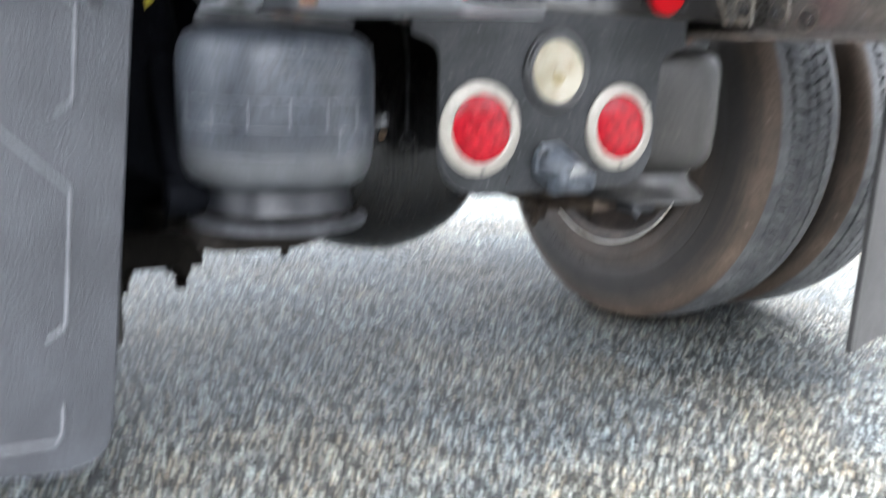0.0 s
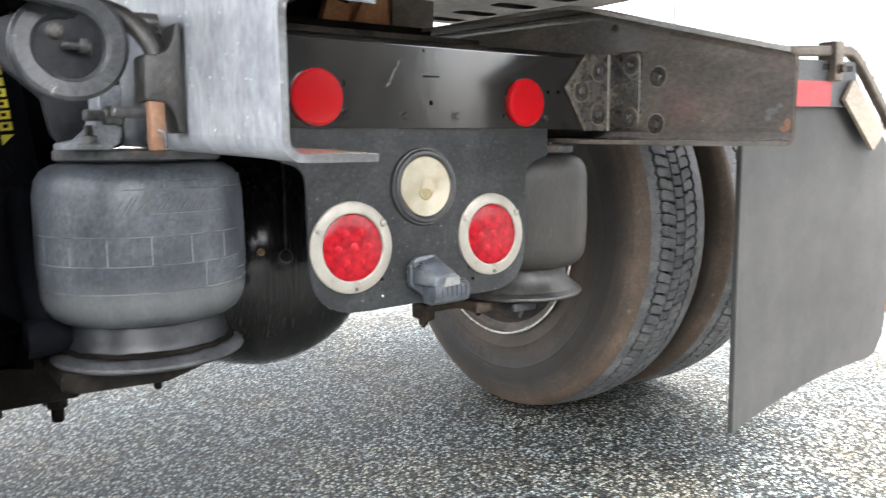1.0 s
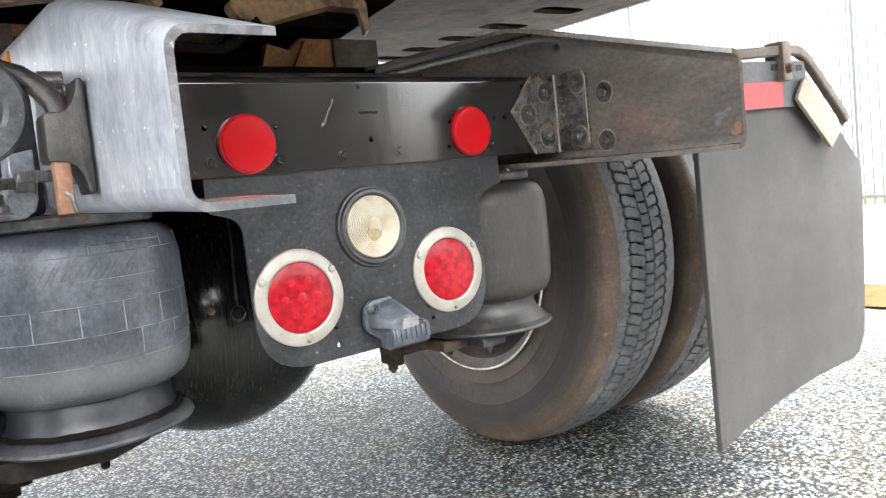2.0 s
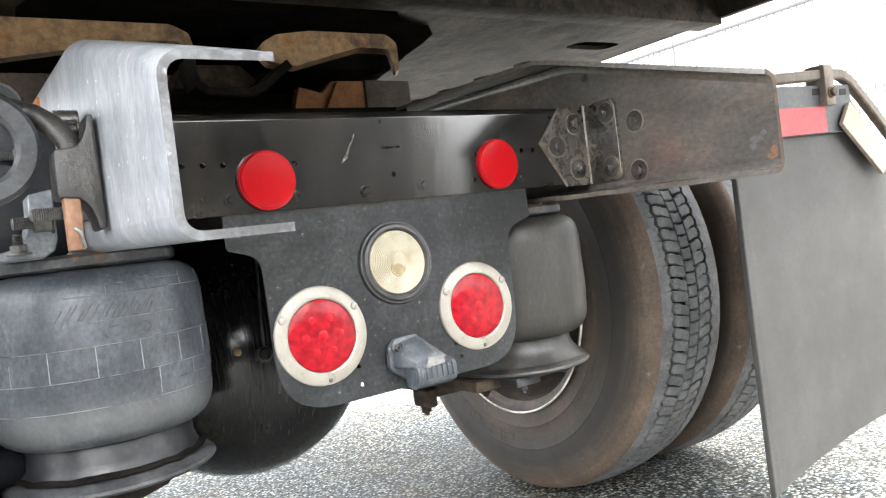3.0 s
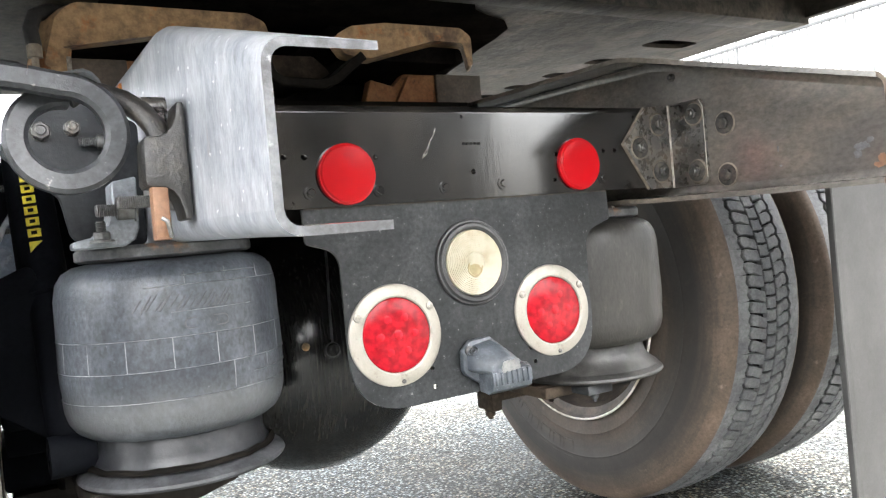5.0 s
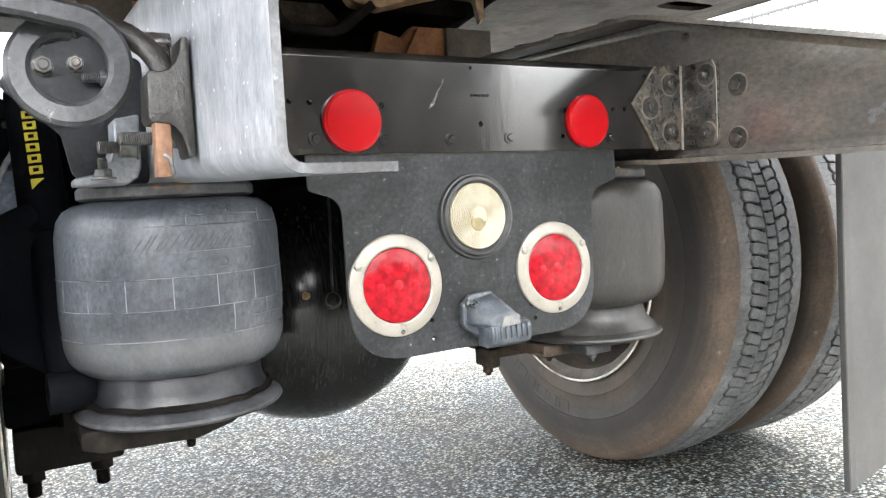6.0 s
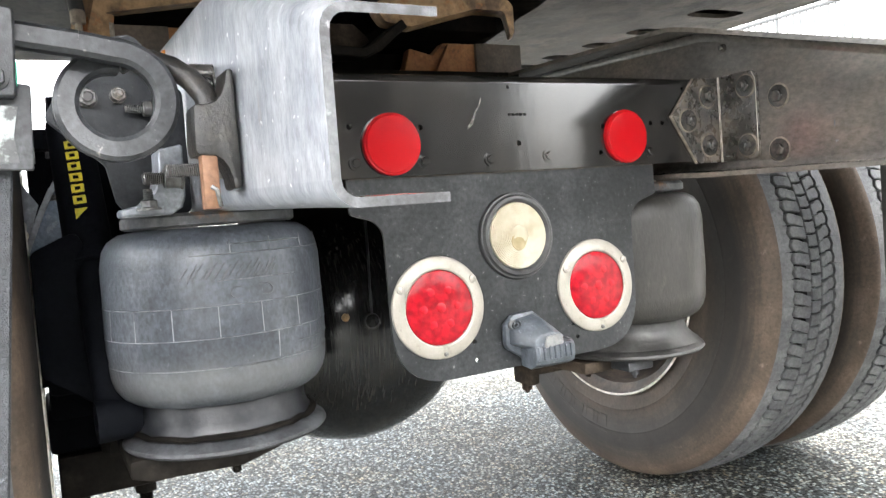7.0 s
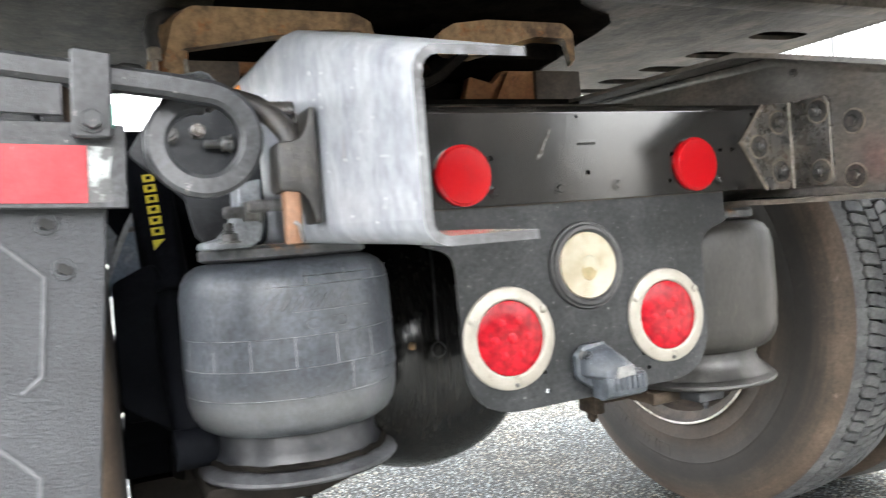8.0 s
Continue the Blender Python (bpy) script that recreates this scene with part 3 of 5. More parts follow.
def slot_cell(bm, a, b, c, d):
    """A cell of the plate round a slot with rounded ends: a ring of faces from the cell's rim to the slot."""
    n = 6
    rim, inner = [], []
    for p, q in ((a, b), (b, c), (c, d), (d, a)):
        for k in range(n):
            rim.append(p if k == 0 else bm.verts.new(p.co.lerp(q.co, k / n)))
    mid = (a.co + b.co + c.co + d.co) / 4
    ex, ey = (b.co + c.co - a.co - d.co) / 4, (c.co + d.co - a.co - b.co) / 4
    for k in range(4 * n):
        u = rim[k].co - mid
        w = math.atan2(u.dot(ey) / ey.length_squared, u.dot(ex) / ex.length_squared)
        cw, sw = math.cos(w), math.sin(w)
        inner.append(bm.verts.new(mid + ex * 0.97 * math.copysign(abs(cw) ** 0.55, cw) + ey * 0.97 * math.copysign(abs(sw) ** 0.55, sw)))
    for k in range(4 * n):
        j = (k + 1) % (4 * n)
        bm.faces.new((rim[k], rim[j], inner[j], inner[k]))


# coupler plate with a row of slots along each side
bm = bmesh.new()
ys = [0.31, 0.49, 0.568, 0.70, 0.778, 0.88, 0.956, 1.06, 1.136, 1.22, 1.285, 1.33]
xs = [-1.2, -1.10, -0.93, 0.93, 1.10, 1.2]
grid = [[bm.verts.new((x - 0.12 * (max(yy, 0.5) - 0.5) * (abs(x) < 1.15) * (1 if x > 0 else -1), yy, 0)) for x in xs] for yy in ys]
for i in range(len(ys) - 1):
    for j in range(len(xs) - 1):
        if i in (1, 3, 5, 7, 9) and j in (1, 3):
            slot_cell(bm, grid[i][j], grid[i][j + 1], grid[i + 1][j + 1], grid[i + 1][j])
            continue
        bm.faces.new((grid[i][j], grid[i][j + 1], grid[i + 1][j + 1], grid[i + 1][j]))
ext = bmesh.ops.extrude_face_region(bm, geom=bm.faces[:])
bmesh.ops.translate(bm, vec=(0, 0, 0.012), verts=[g for g in ext["geom"] if isinstance(g, bmesh.types.BMVert)])
part("coupler_plate", bm, M_UNDER, trailer)
# film: grease plus painted shade under the plate
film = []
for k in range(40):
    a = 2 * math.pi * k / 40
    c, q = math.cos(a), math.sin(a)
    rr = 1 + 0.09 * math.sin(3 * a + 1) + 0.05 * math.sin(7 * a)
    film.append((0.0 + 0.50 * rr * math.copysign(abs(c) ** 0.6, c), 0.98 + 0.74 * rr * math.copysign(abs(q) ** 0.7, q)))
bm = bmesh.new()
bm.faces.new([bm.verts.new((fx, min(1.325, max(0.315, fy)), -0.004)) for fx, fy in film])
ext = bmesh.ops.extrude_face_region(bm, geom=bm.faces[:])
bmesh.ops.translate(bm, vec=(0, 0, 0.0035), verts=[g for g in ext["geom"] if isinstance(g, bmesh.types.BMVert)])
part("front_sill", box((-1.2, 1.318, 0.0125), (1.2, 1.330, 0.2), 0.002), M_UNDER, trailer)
part("dark_film", bm, M_GREASESHADE, trailer, "black film round the coupling, grease and painted shade")
# blackened so that the slots look shaded
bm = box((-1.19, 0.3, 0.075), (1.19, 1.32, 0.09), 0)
part("inner_floor", bm, M_GREASESHADE, trailer, "black upper floor with shade put into its colour")
bm = prism(rounded([(0, 0), (0.075, 0), (0.075, 0.012), (0.02, 0.012), (0.02, 0.07), (0, 0.07)], 0.003, 2), -1.2, 1.2)
bmesh.ops.transform(bm, matrix=Matrix(((0, 1, 0, 0), (1, 0, 0, 0.235), (0, 0, 1, -0.015), (0, 0, 0, 1))), verts=bm.verts)
part("rear_lip", bm, M_UNDER, trailer, "bent steel lip at the coupler plate's edge")
i_beam = [(-0.03, 0.03), (0.03, 0.03), (0.03, 0.036), (0.003, 0.036), (0.003, 0.122), (0.03, 0.122), (0.03, 0.128), (-0.03, 0.128), (-0.03, 0.122), (-0.003, 0.122), (-0.003, 0.036),
          (-0.03, 0.036)]
for yb in (0.10, -0.22, -1.6, -3.0, -4.4, -5.8):
    bm = prism(i_beam, -1.19, 1.19)
    bmesh.ops.transform(bm, matrix=Matrix(((0, 1, 0, 0), (1, 0, 0, yb), (0, 0, 1, 0), (0, 0, 0, 1))), verts=bm.verts)
    part("crossmember", bm, M_UNDER, trailer)
for sx in (-1, 1):
    bm = box((sx * 1.2 - 0.012, -0.25, 0.0), (sx * 1.2 + 0.012, 1.33, 0.2), 0.003)
    part("side_rail", bm, M_UNDER, trailer)
    big = [(-0.07, 0.13), (0.07, 0.13), (0.07, 0.145), (0.006, 0.145), (0.006, 0.42), (0.07, 0.42), (0.07, 0.435), (-0.07, 0.435), (-0.07, 0.42), (-0.006, 0.42), (-0.006, 0.145), (-0.07, 0.145)]
    part("main_beam", prism([(x + sx * 0.5, z) for x, z in big], -6.0, 1.32), M_UNDER, trailer)
# deck in two unseen lengths; the opening between is added to admit skylight
part("floor_deck", box((-1.19, -0.8, 0.13), (1.19, 1.33, 0.16), 0), M_UNDER, trailer)
part("floor_deck", box((-1.19, -7.0, 0.13), (1.19, -2.8, 0.16), 0), M_UNDER, trailer)


# ---- frame rails ----
def rail(name, side, web_out, ends, label, mats):
    """A channel with its flanges turned inwards; its end is cut down to a lower height. side: -1 left, 1 right."""
    t = 0.008
    secs = []
    for yy, zb, zt, fl in ends:
        r = 0.022
        outer = []
        for k in range(6):
            a = math.pi / 2 * k / 5
            outer.append((r - r * math.sin(a), zt - r + r * math.cos(a)))
        outer += [(0, zb + r)]
        for k in range(1, 6):
            a = math.pi / 2 * k / 5
            outer.append((r - r * math.cos(a), zb + r - r * math.sin(a)))
        pts = [(fl, zt)] + outer + [(fl, zb), (fl, zb + t)]
        ri = r - t
        for k in range(5):
            a = math.pi / 2 * k / 4
            pts.append((r - ri * math.sin(a), zb + r - ri * math.cos(a)))
        for k in range(5):
            a = math.pi / 2 * k / 4
            pts.append((r - ri * math.cos(a), zt - r + ri * math.sin(a)))
        pts.append((fl, zt - t))
        secs.append([(web_out - side * d, yy, z) for d, z in pts])
    th = thing(name, Matrix.Identity(4), label, "frame rail", "frame rails")
    for piece, ids in (("web", [6, 7, 19, 20]), ("upper_flange", list(range(0, 7)) + list(range(20, 26))), ("lower_flange", list(range(7, 20)))):
        bm = bmesh.new()
        loops = [[bm.verts.new(s[i]) for i in ids] for s in secs]
        n = len(ids)
        for a, b in zip(loops, loops[1:]):
            for i in range(n):
                pair = {ids[i], ids[(i + 1) % n]}
                if pair in ({6, 20}, {7, 19}):
                    continue
                f = bm.faces.new((a[i], a[(i + 1) % n], b[(i + 1) % n], b[i]))
                f.material_index = 0 if max(pair) <= 13 else 1
        for s in (loops[0], loops[-1]):
            f = bm.faces.new(s)
            f.material_index = 2
        part(piece, bm, mats, th, sharp=40)
    return th


rail("frame_rail", -1, -0.456, [(-0.406, 0.757, 0.914, 0.101), (-0.3, 0.761, 0.946, 0.098), (-0.02, 0.768, 1.030, 0.09), (0.02, 0.769, 1.036, 0.088), (0.7, 0.785, 1.058, 0.088),
                 (3.2, 0.80, 1.08, 0.088)], "scuffed silver frame rail end of the truck", (M_SILVER, M_RAILIN, M_EDGE))
rail_right = rail("frame_rail", 1, 0.428, [(-0.381, 0.766, 0.918, 0.025), (-0.25, 0.767, 0.955, 0.05), (0.0, 0.772, 1.027, 0.085), (0.04, 0.775, 1.036, 0.088), (0.7, 0.785, 1.058, 0.088),
                  (3.2, 0.80, 1.08, 0.088)], "dusty black frame rail with a tapered end", (M_RAILIN, M_RAILIN, M_GRIME))

# ---- crossmember and lamp panel, which lean forwards at the top ----
LEAN_M = at(0, 0, 0.545) @ Matrix.Rotation(radians(-2.6), 4, "X")


def panel_place(x, z, d=0.0):
    """A place on the leaning panel: x, height, and distance proud of it."""
    return LEAN_M @ at(x, -d, z - 0.545)


CROSS_Y = 0.008
cross = thing("crossmember", at(0, CROSS_Y, 0.545), "black painted rear crossmember bolted between the frame rails", "crossmember")
HOLES = ((-0.168, 0.8675), (-0.274, 0.870), (-0.302, 0.871), (-0.330, 0.872), (-0.0045, 0.8415), (0.158, 0.865), (0.260, 0.868), (0.286, 0.868), (0.151, 0.823), (-0.018, 0.925), (0.335, 0.925))
bm = drilled_plate([(-0.446, 0.2555), (0.420, 0.2555), (0.420, 0.386), (-0.446, 0.386)], [(hx, hz - 0.545, 0.0042 if hz < 0.9 else 0.003) for hx, hz in HOLES], 0.0, 0.008)
part("web", bm, M_BLACK, cross)
bend = [(0.012 - 0.012 * math.cos(radians(a)), 0.386 + 0.012 * math.sin(radians(a))) for a in range(0, 91, 15)]
sec = bend + [(0.07, 0.398), (0.07, 0.390), (0.012, 0.390), (0.008, 0.386)]
bm = bmesh.new()
ends = [[bm.verts.new((x, yy, zz)) for yy, zz in sec] for x in (-0.446, 0.420)]
for i in range(len(sec)):
    j = (i + 1) % len(sec)
    bm.faces.new((ends[0][i], ends[1][i], ends[1][j], ends[0][j]))
bm.faces.new(ends[0]), bm.faces.new(ends[1])
part("top_flange", bm, M_BLACK, cross)


# made-up dark members that block the bright background between the rails
for yy in (1.45, 2.7):
    ob = thing("crossmember", at(0, yy, 0.9), "dark crossmember added between the frame rails to close a bright gap", "crossmember")
    part("beam", prism([(-0.446, -0.12), (0.41, -0.12), (0.41, 0.14), (-0.446, 0.14)], 0.0, 0.008), M_BLACK, ob)
    part("top_flange", box((-0.446, 0.0085, 0.132), (0.41, 0.08, 0.14), 0.001), M_BLACK, ob)


for k in range(5):
    part("stamped_bar", box((-0.020 + 0.0068 * k, -0.0008, 0.8825 - 0.545), (-0.0154 + 0.0068 * k, 0.0005, 0.8862 - 0.545), 0.0), M_HOLE, cross)
for pts in ([(-0.066, 0.3625), (-0.070, 0.352), (-0.077, 0.343), (-0.0785, 0.338), (-0.090, 0.322)], [(-0.0785, 0.338), (-0.083, 0.326), (-0.092, 0.319)]):
    part("gouge", sweep_bar([(x, -0.0002, z) for x, z in pts], [(-0.0008, -0.0003), (0.0008, -0.0003), (0.0008, 0.0004), (-0.0008, 0.0004)]), M_BRACKET, cross, "bare scratch through the paint")
for hx, hz in ((-0.269, 0.821), (-0.165, 0.820), (-0.057, 0.819), (0.048, 0.821), (0.254, 0.821)):
    part("bolt", add(bmesh.new(), bolt_mesh(0.0062, 0.003, 1.55), at(hx, 0, hz - 0.545) @ TO_REAR), M_BLACK, cross)

panel = thing("lamp_panel", LEAN_M, "black steel lamp panel hanging under the crossmember", "lamp panel")
outline = [(-0.283, 0.80), (-0.283, 0.752), (-0.236, 0.738), (-0.238, 0.508), (0.196, 0.512), (0.206, 0.735), (0.262, 0.752), (0.262, 0.80)]
outline = rounded(outline, [0, 0.008, 0.05, 0.085, 0.085, 0.05, 0.006, 0], 8)
bm = drilled_plate([(x, z - 0.545) for x, z in outline], [(hx, hz - 0.545, 0.0036) for hx, hz in ((-0.110, 0.557), (-0.108, 0.530), (0.068, 0.560), (0.075, 0.538))], 0.0, 0.005)
part("plate", bm, M_PANEL, panel)


rng = random.Random(11)
bm = bmesh.new()
low, high = [], []
for k in range(121):
    x = -0.28 + 0.54 * k / 120
    tall = 0.0012 + 0.010 * max(0, noise.noise(Vector((x * 22, 0, 3.1)))) + 0.0025 * rng.random()
    low.append(bm.verts.new((x, -0.0012, 0.2535)))
    high.append(bm.verts.new((x, -0.0006, 0.2550 + tall)))
back_row = [bm.verts.new((v.co.x, 0.002, v.co.z)) for v in high]
for k in range(120):
    bm.faces.new((low[k], low[k + 1], high[k + 1], high[k]))
    bm.faces.new((high[k], high[k + 1], back_row[k + 1], back_row[k]))
part("dirt_line", bm, M_SOIL, panel, "caked dirt along the upper edge")


def stop_lamp(x, z, turn):
    lamp = thing("stop_lamp", panel_place(x, z) @ TO_REAR, "round red LED stop lamp in a pale metal flange ring", "lamp", "stop lamps on the panel")
    ring = part("flange", lathe([(0.0535, 0.0005), (0.0535, 0.006), (0.056, 0.0075), (0.069, 0.0065), (0.0725, 0.004), (0.0730, 0.0), (0.0535, 0.0005)], 72), M_FLANGE, lamp, "pale brushed metal ring")
    face_lens = part("lens", lathe([(0.0535, 0.002), (0.0525, 0.0055), (0.050, 0.0068), (0.03, 0.0085), (0.0, 0.009)], 64), M_RED, lamp)
    for dx, dy in ((0, 0), (0.026, 0), (-0.026, 0), (0.013, 0.0225), (-0.013, 0.0225), (0.013, -0.0225), (-0.013, -0.0225)):
        bm = lathe([(0.0105, 0.0), (0.0095, 0.0008), (0.004, 0.0018), (0.0, 0.002)], 18)
        hh = 0.0088 - 0.0025 * (dx * dx + dy * dy) / 0.0025
        part("led_optic", add(bmesh.new(), bm, at(dx, dy, hh - 0.0011)), M_LED, face_lens)
    for k in range(3):
        a = radians(-90 + 120 * k + turn)
        q = 1.0 if k else 0.55
        bm = lathe([(0.0062 * q, 0.0), (0.0055 * q, 0.0022), (0.002 * q, 0.0034), (0.0018 * q, 0.0028), (0.0, 0.0028)], 16)
        part("screw", add(bmesh.new(), bm, at(0.0662 * math.cos(a), 0.0662 * math.sin(a), 0.0064)), M_SCREW if k else M_BOLT, ring)


stop_lamp(-0.1635, 0.6133, 2)
stop_lamp(0.118, 0.614, 2)

backup = thing("backup_lamp", panel_place(-0.0215, 0.7038) @ TO_REAR @ Matrix.Scale(0.93, 4), "round backup lamp with a clouded cream lens in a black grommet", "lamp")
part("grommet", lathe([(0.053, 0.0), (0.054, 0.007), (0.058, 0.0105), (0.063, 0.010), (0.066, 0.006), (0.0685, 0.0055), (0.070, 0.003), (0.0705, 0.0)], 72), M_GROMMET, backup)
prof = [(0.0545, 0.004)]
for k in range(12):
    r = 0.052 - 0.003 * k
    prof += [(r, 0.0085 + 0.0003 * k), (r - 0.0025, 0.0079 + 0.0003 * k)]
prof += [(0.014, 0.0125), (0.010, 0.0135), (0.0, 0.0138)]
clear = part("lens", lathe(prof, 64), M_CREAM, backup)
part("bulb", add(bmesh.new(), lathe([(0.0145, 0.0), (0.0135, 0.0012), (0.0115, 0.0006), (0.0085, 0.0016), (0.0, 0.0022)], 28), at(-0.003, -0.010, 0.0120)), M_BULB, clear, "yellowed bulb behind the lens")


def reflector(x, z):
    ob = thing("reflector", at(x, CROSS_Y - 0.0005, z) @ TO_REAR, "round red reflector on the crossmember", "reflector", "reflectors on the crossmember")
    part("lens", lathe([(0.0405, 0.004), (0.0405, 0.0082), (0.0385, 0.0098), (0.030, 0.0104), (0.012, 0.0107), (0.0, 0.0108)], 64), M_REFLEX, ob)
    part("rim", lathe([(0.0402, 0.0), (0.0428, 0.0), (0.0430, 0.0055), (0.0418, 0.0075), (0.0402, 0.0072)], 64), M_REFLEX, ob)


reflector(-0.215, 0.8448)
reflector(0.201, 0.8466)

# ---- trailer socket ----
sock = thing("trailer_socket", panel_place(-0.008, 0.550) @ Matrix.Scale(0.88, 4), "faded grey plastic trailer socket with a ribbed lid", "socket")


def loft(rings):
    """A solid between polygons of equal count, capped at both ends."""
    bm = bmesh.new()
    vs = [[bm.verts.new(p) for p in ring] for ring in rings]
    n = len(rings[0])
    for a, b in zip(vs, vs[1:]):
        for i in range(n):
            bm.faces.new((a[i], a[(i + 1) % n], b[(i + 1) % n], b[i]))
    bm.faces.new(vs[0]), bm.faces.new(vs[-1])
    bmesh.ops.recalc_face_normals(bm, faces=bm.faces)
    return bm


pts = rounded([(-0.064, -0.004), (-0.062, 0.028), (-0.046, 0.043), (-0.006, 0.046), (0.028, 0.018), (0.056, -0.006), (0.056, -0.030), (0.03, -0.034), (-0.03, -0.032), (-0.06, -0.012)], 0.005, 3)
part("housing", prism(pts, -0.014, 0.0, 0.003, 2, 50), M_PLASTIC, sock)
rear_ring = [(-0.058, -0.012, -0.004), (-0.056, -0.012, 0.024), (-0.042, -0.012, 0.037), (-0.006, -0.012, 0.042), (0.025, -0.012, 0.016), (0.034, -0.012, -0.010), (-0.02, -0.012, -0.020)]
mid_ring = [(-0.052, -0.034, -0.006), (-0.050, -0.034, 0.015), (-0.036, -0.034, 0.027), (-0.002, -0.034, 0.032), (0.024, -0.034, 0.012), (0.030, -0.034, -0.012), (-0.02, -0.034, -0.022)]
front_ring = [(-0.034, -0.056, -0.010), (-0.033, -0.056, 0.001), (-0.022, -0.056, 0.008), (0.002, -0.056, 0.011), (0.020, -0.056, 0.004), (0.023, -0.056, -0.010), (-0.02, -0.056, -0.018)]
lid = part("lid", bevelled(loft([rear_ring, mid_ring, front_ring]), 0.003, 2, 25), M_PLASTIC, sock)
part("lid_face", prism(rounded([(-0.012, 0.005), (0.018, 0.008), (0.021, -0.010), (-0.020, -0.014)], 0.003, 2), -0.0595, -0.0545, 0.0012, 1), M_PLATEFACE, lid, "worn pale face of the lid")
drum = [(-0.010, -0.006), (-0.054, -0.008), (-0.0575, -0.014), (-0.0575, -0.030), (-0.052, -0.042), (-0.036, -0.048), (-0.010, -0.044)]
bm = loft([[(x, yy, zz) for yy, zz in drum] for x in (-0.036, 0.044)])
part("lid_skirt", bevelled(bm, 0.0025, 2, 30), M_PLASTIC, sock)
for k in range(7):
    xx = -0.032 + 0.0108 * k
    part("rib", box((xx, -0.0602, -0.033), (xx + 0.0045, -0.0545, -0.0105), 0.0015), M_PLASTIC, lid)
facet = Matrix.Translation((-0.0468, -0.0236, 0.0262)) @ Vector((-0.62, -0.38, 0.68)).to_track_quat("Z", "Y").to_matrix().to_4x4()
part("hinge_well", add(bmesh.new(), lathe([(0.0, 0.0012), (0.0088, 0.0012), (0.0095, 0.0004)], 20), facet), M_HOLE, sock)
for rr in (0.0088, 0.0045):
    coil = lathe([(rr - 0.0012, 0.001), (rr, 0.0032), (rr + 0.0012, 0.001), (rr, 0.0002)], 20, closed=True)
    part("hinge_spring", add(bmesh.new(), coil, facet), M_PLASTIC, sock)
part("hinge_lug", box((0.034, -0.034, -0.032), (0.057, -0.010, -0.006), 0.006, 3), M_PLASTIC, sock)
for xx, zz in ((-0.050, 0.027), (0.046, -0.014)):
    bm = lathe([(0.0085, 0), (0.0085, 0.005), (0.0055, 0.0065), (0.0045, 0.002), (0, 0.002)], 18)
    part("screw_boss", add(bmesh.new(), bm, at(xx, -0.013 if xx < 0 else -0.033, zz) @ TO_REAR), M_GROMMET, sock)

# ---- corner bracket on the right rail ----
brk = thing("corner_bracket", at(0.420, 0.0, 0.87), "bent black steel corner bracket joining crossmember and rail", "bracket")
pts = rounded([(-0.006, 0.073), (-0.060, 0.071), (-0.116, 0.008), (-0.061, -0.073), (-0.006, -0.073)], 0.005, 3)
part("crossmember_leg", prism(pts, 0.0005, 0.0075, 0.0015, 2, 60), M_BRACKET, brk)
side = rounded([(-0.002, -0.073), (-0.078, -0.073), (-0.078, 0.066), (-0.070, 0.073), (-0.002, 0.073)], [0, 0.012, 0.012, 0.008, 0], 4)
bm = prism(side, -0.0065, -0.0005, 0.0015, 2, 60)
bmesh.ops.transform(bm, matrix=Matrix(((0, 1, 0, 0), (1, 0, 0, 0), (0, 0, 1, 0), (0, 0, 0, 1))), verts=bm.verts)
part("rail_leg", bm, M_BRACKET, brk)
# thin bar in a brighter colour along the bend
bm = sweep_bar([(-0.0068, -0.0006, -0.0735), (-0.0068, -0.0008, 0.02), (-0.0072, -0.0010, 0.0735)], round_section(0.0019, 8))
part("bend", bm, M_BRIGHT, brk, "bright line along the bend")
bm = sweep_bar([(-0.0068, -0.0772, -0.062), (-0.0069, -0.0774, 0.0), (-0.0068, -0.0772, 0.058), (-0.0068, -0.070, 0.0715)], round_section(0.0007, 6))
part("worn_edge", bm, M_BRIGHT, brk, "worn bright edge")
bm = sweep_bar([(x - 0.0015, 0.0058, z) for x, z in ((-0.060, 0.0705), (-0.115, 0.008), (-0.0605, -0.0725))], round_section(0.0028, 6))
part("dirt_line", bm, M_DUST, brk, "pale dust along the edge")
for m in [at(x, 0.0005, z) @ TO_REAR for x, z in ((-0.034, 0.040), (-0.082, 0.0), (-0.035, -0.043))] + [at(-0.0065, yy, z) @ TO_LEFT for yy, z in ((-0.056, -0.050), (-0.057, 0.049))]:
    part("bolt", add(bmesh.new(), bolt_mesh(0.0098, 0.008, 1.8, 0.005), m), M_NUT, brk)
    part("dust_ring", add(bmesh.new(), lathe([(0.0168, 0.0001), (0.0185, 0.0012), (0.0208, 0.0001)], 28), m), M_DUST, brk)
for yy, zz in ((-0.1155, 0.893), (-0.1135, 0.807), (-0.01, 0.992)):
    big = zz < 0.95
    part("bolt", add(bmesh.new(), bolt_mesh(0.0098 if big else 0.004, 0.007, 1.8), at(0.4195, yy, zz) @ TO_LEFT), M_NUT, rail_right)
    if big:
        part("dust_ring", add(bmesh.new(), lathe([(0.0168, 0.0001), (0.0185, 0.0012), (0.0208, 0.0001)], 28), at(0.4195, yy, zz) @ TO_LEFT), M_DUST, rail_right)


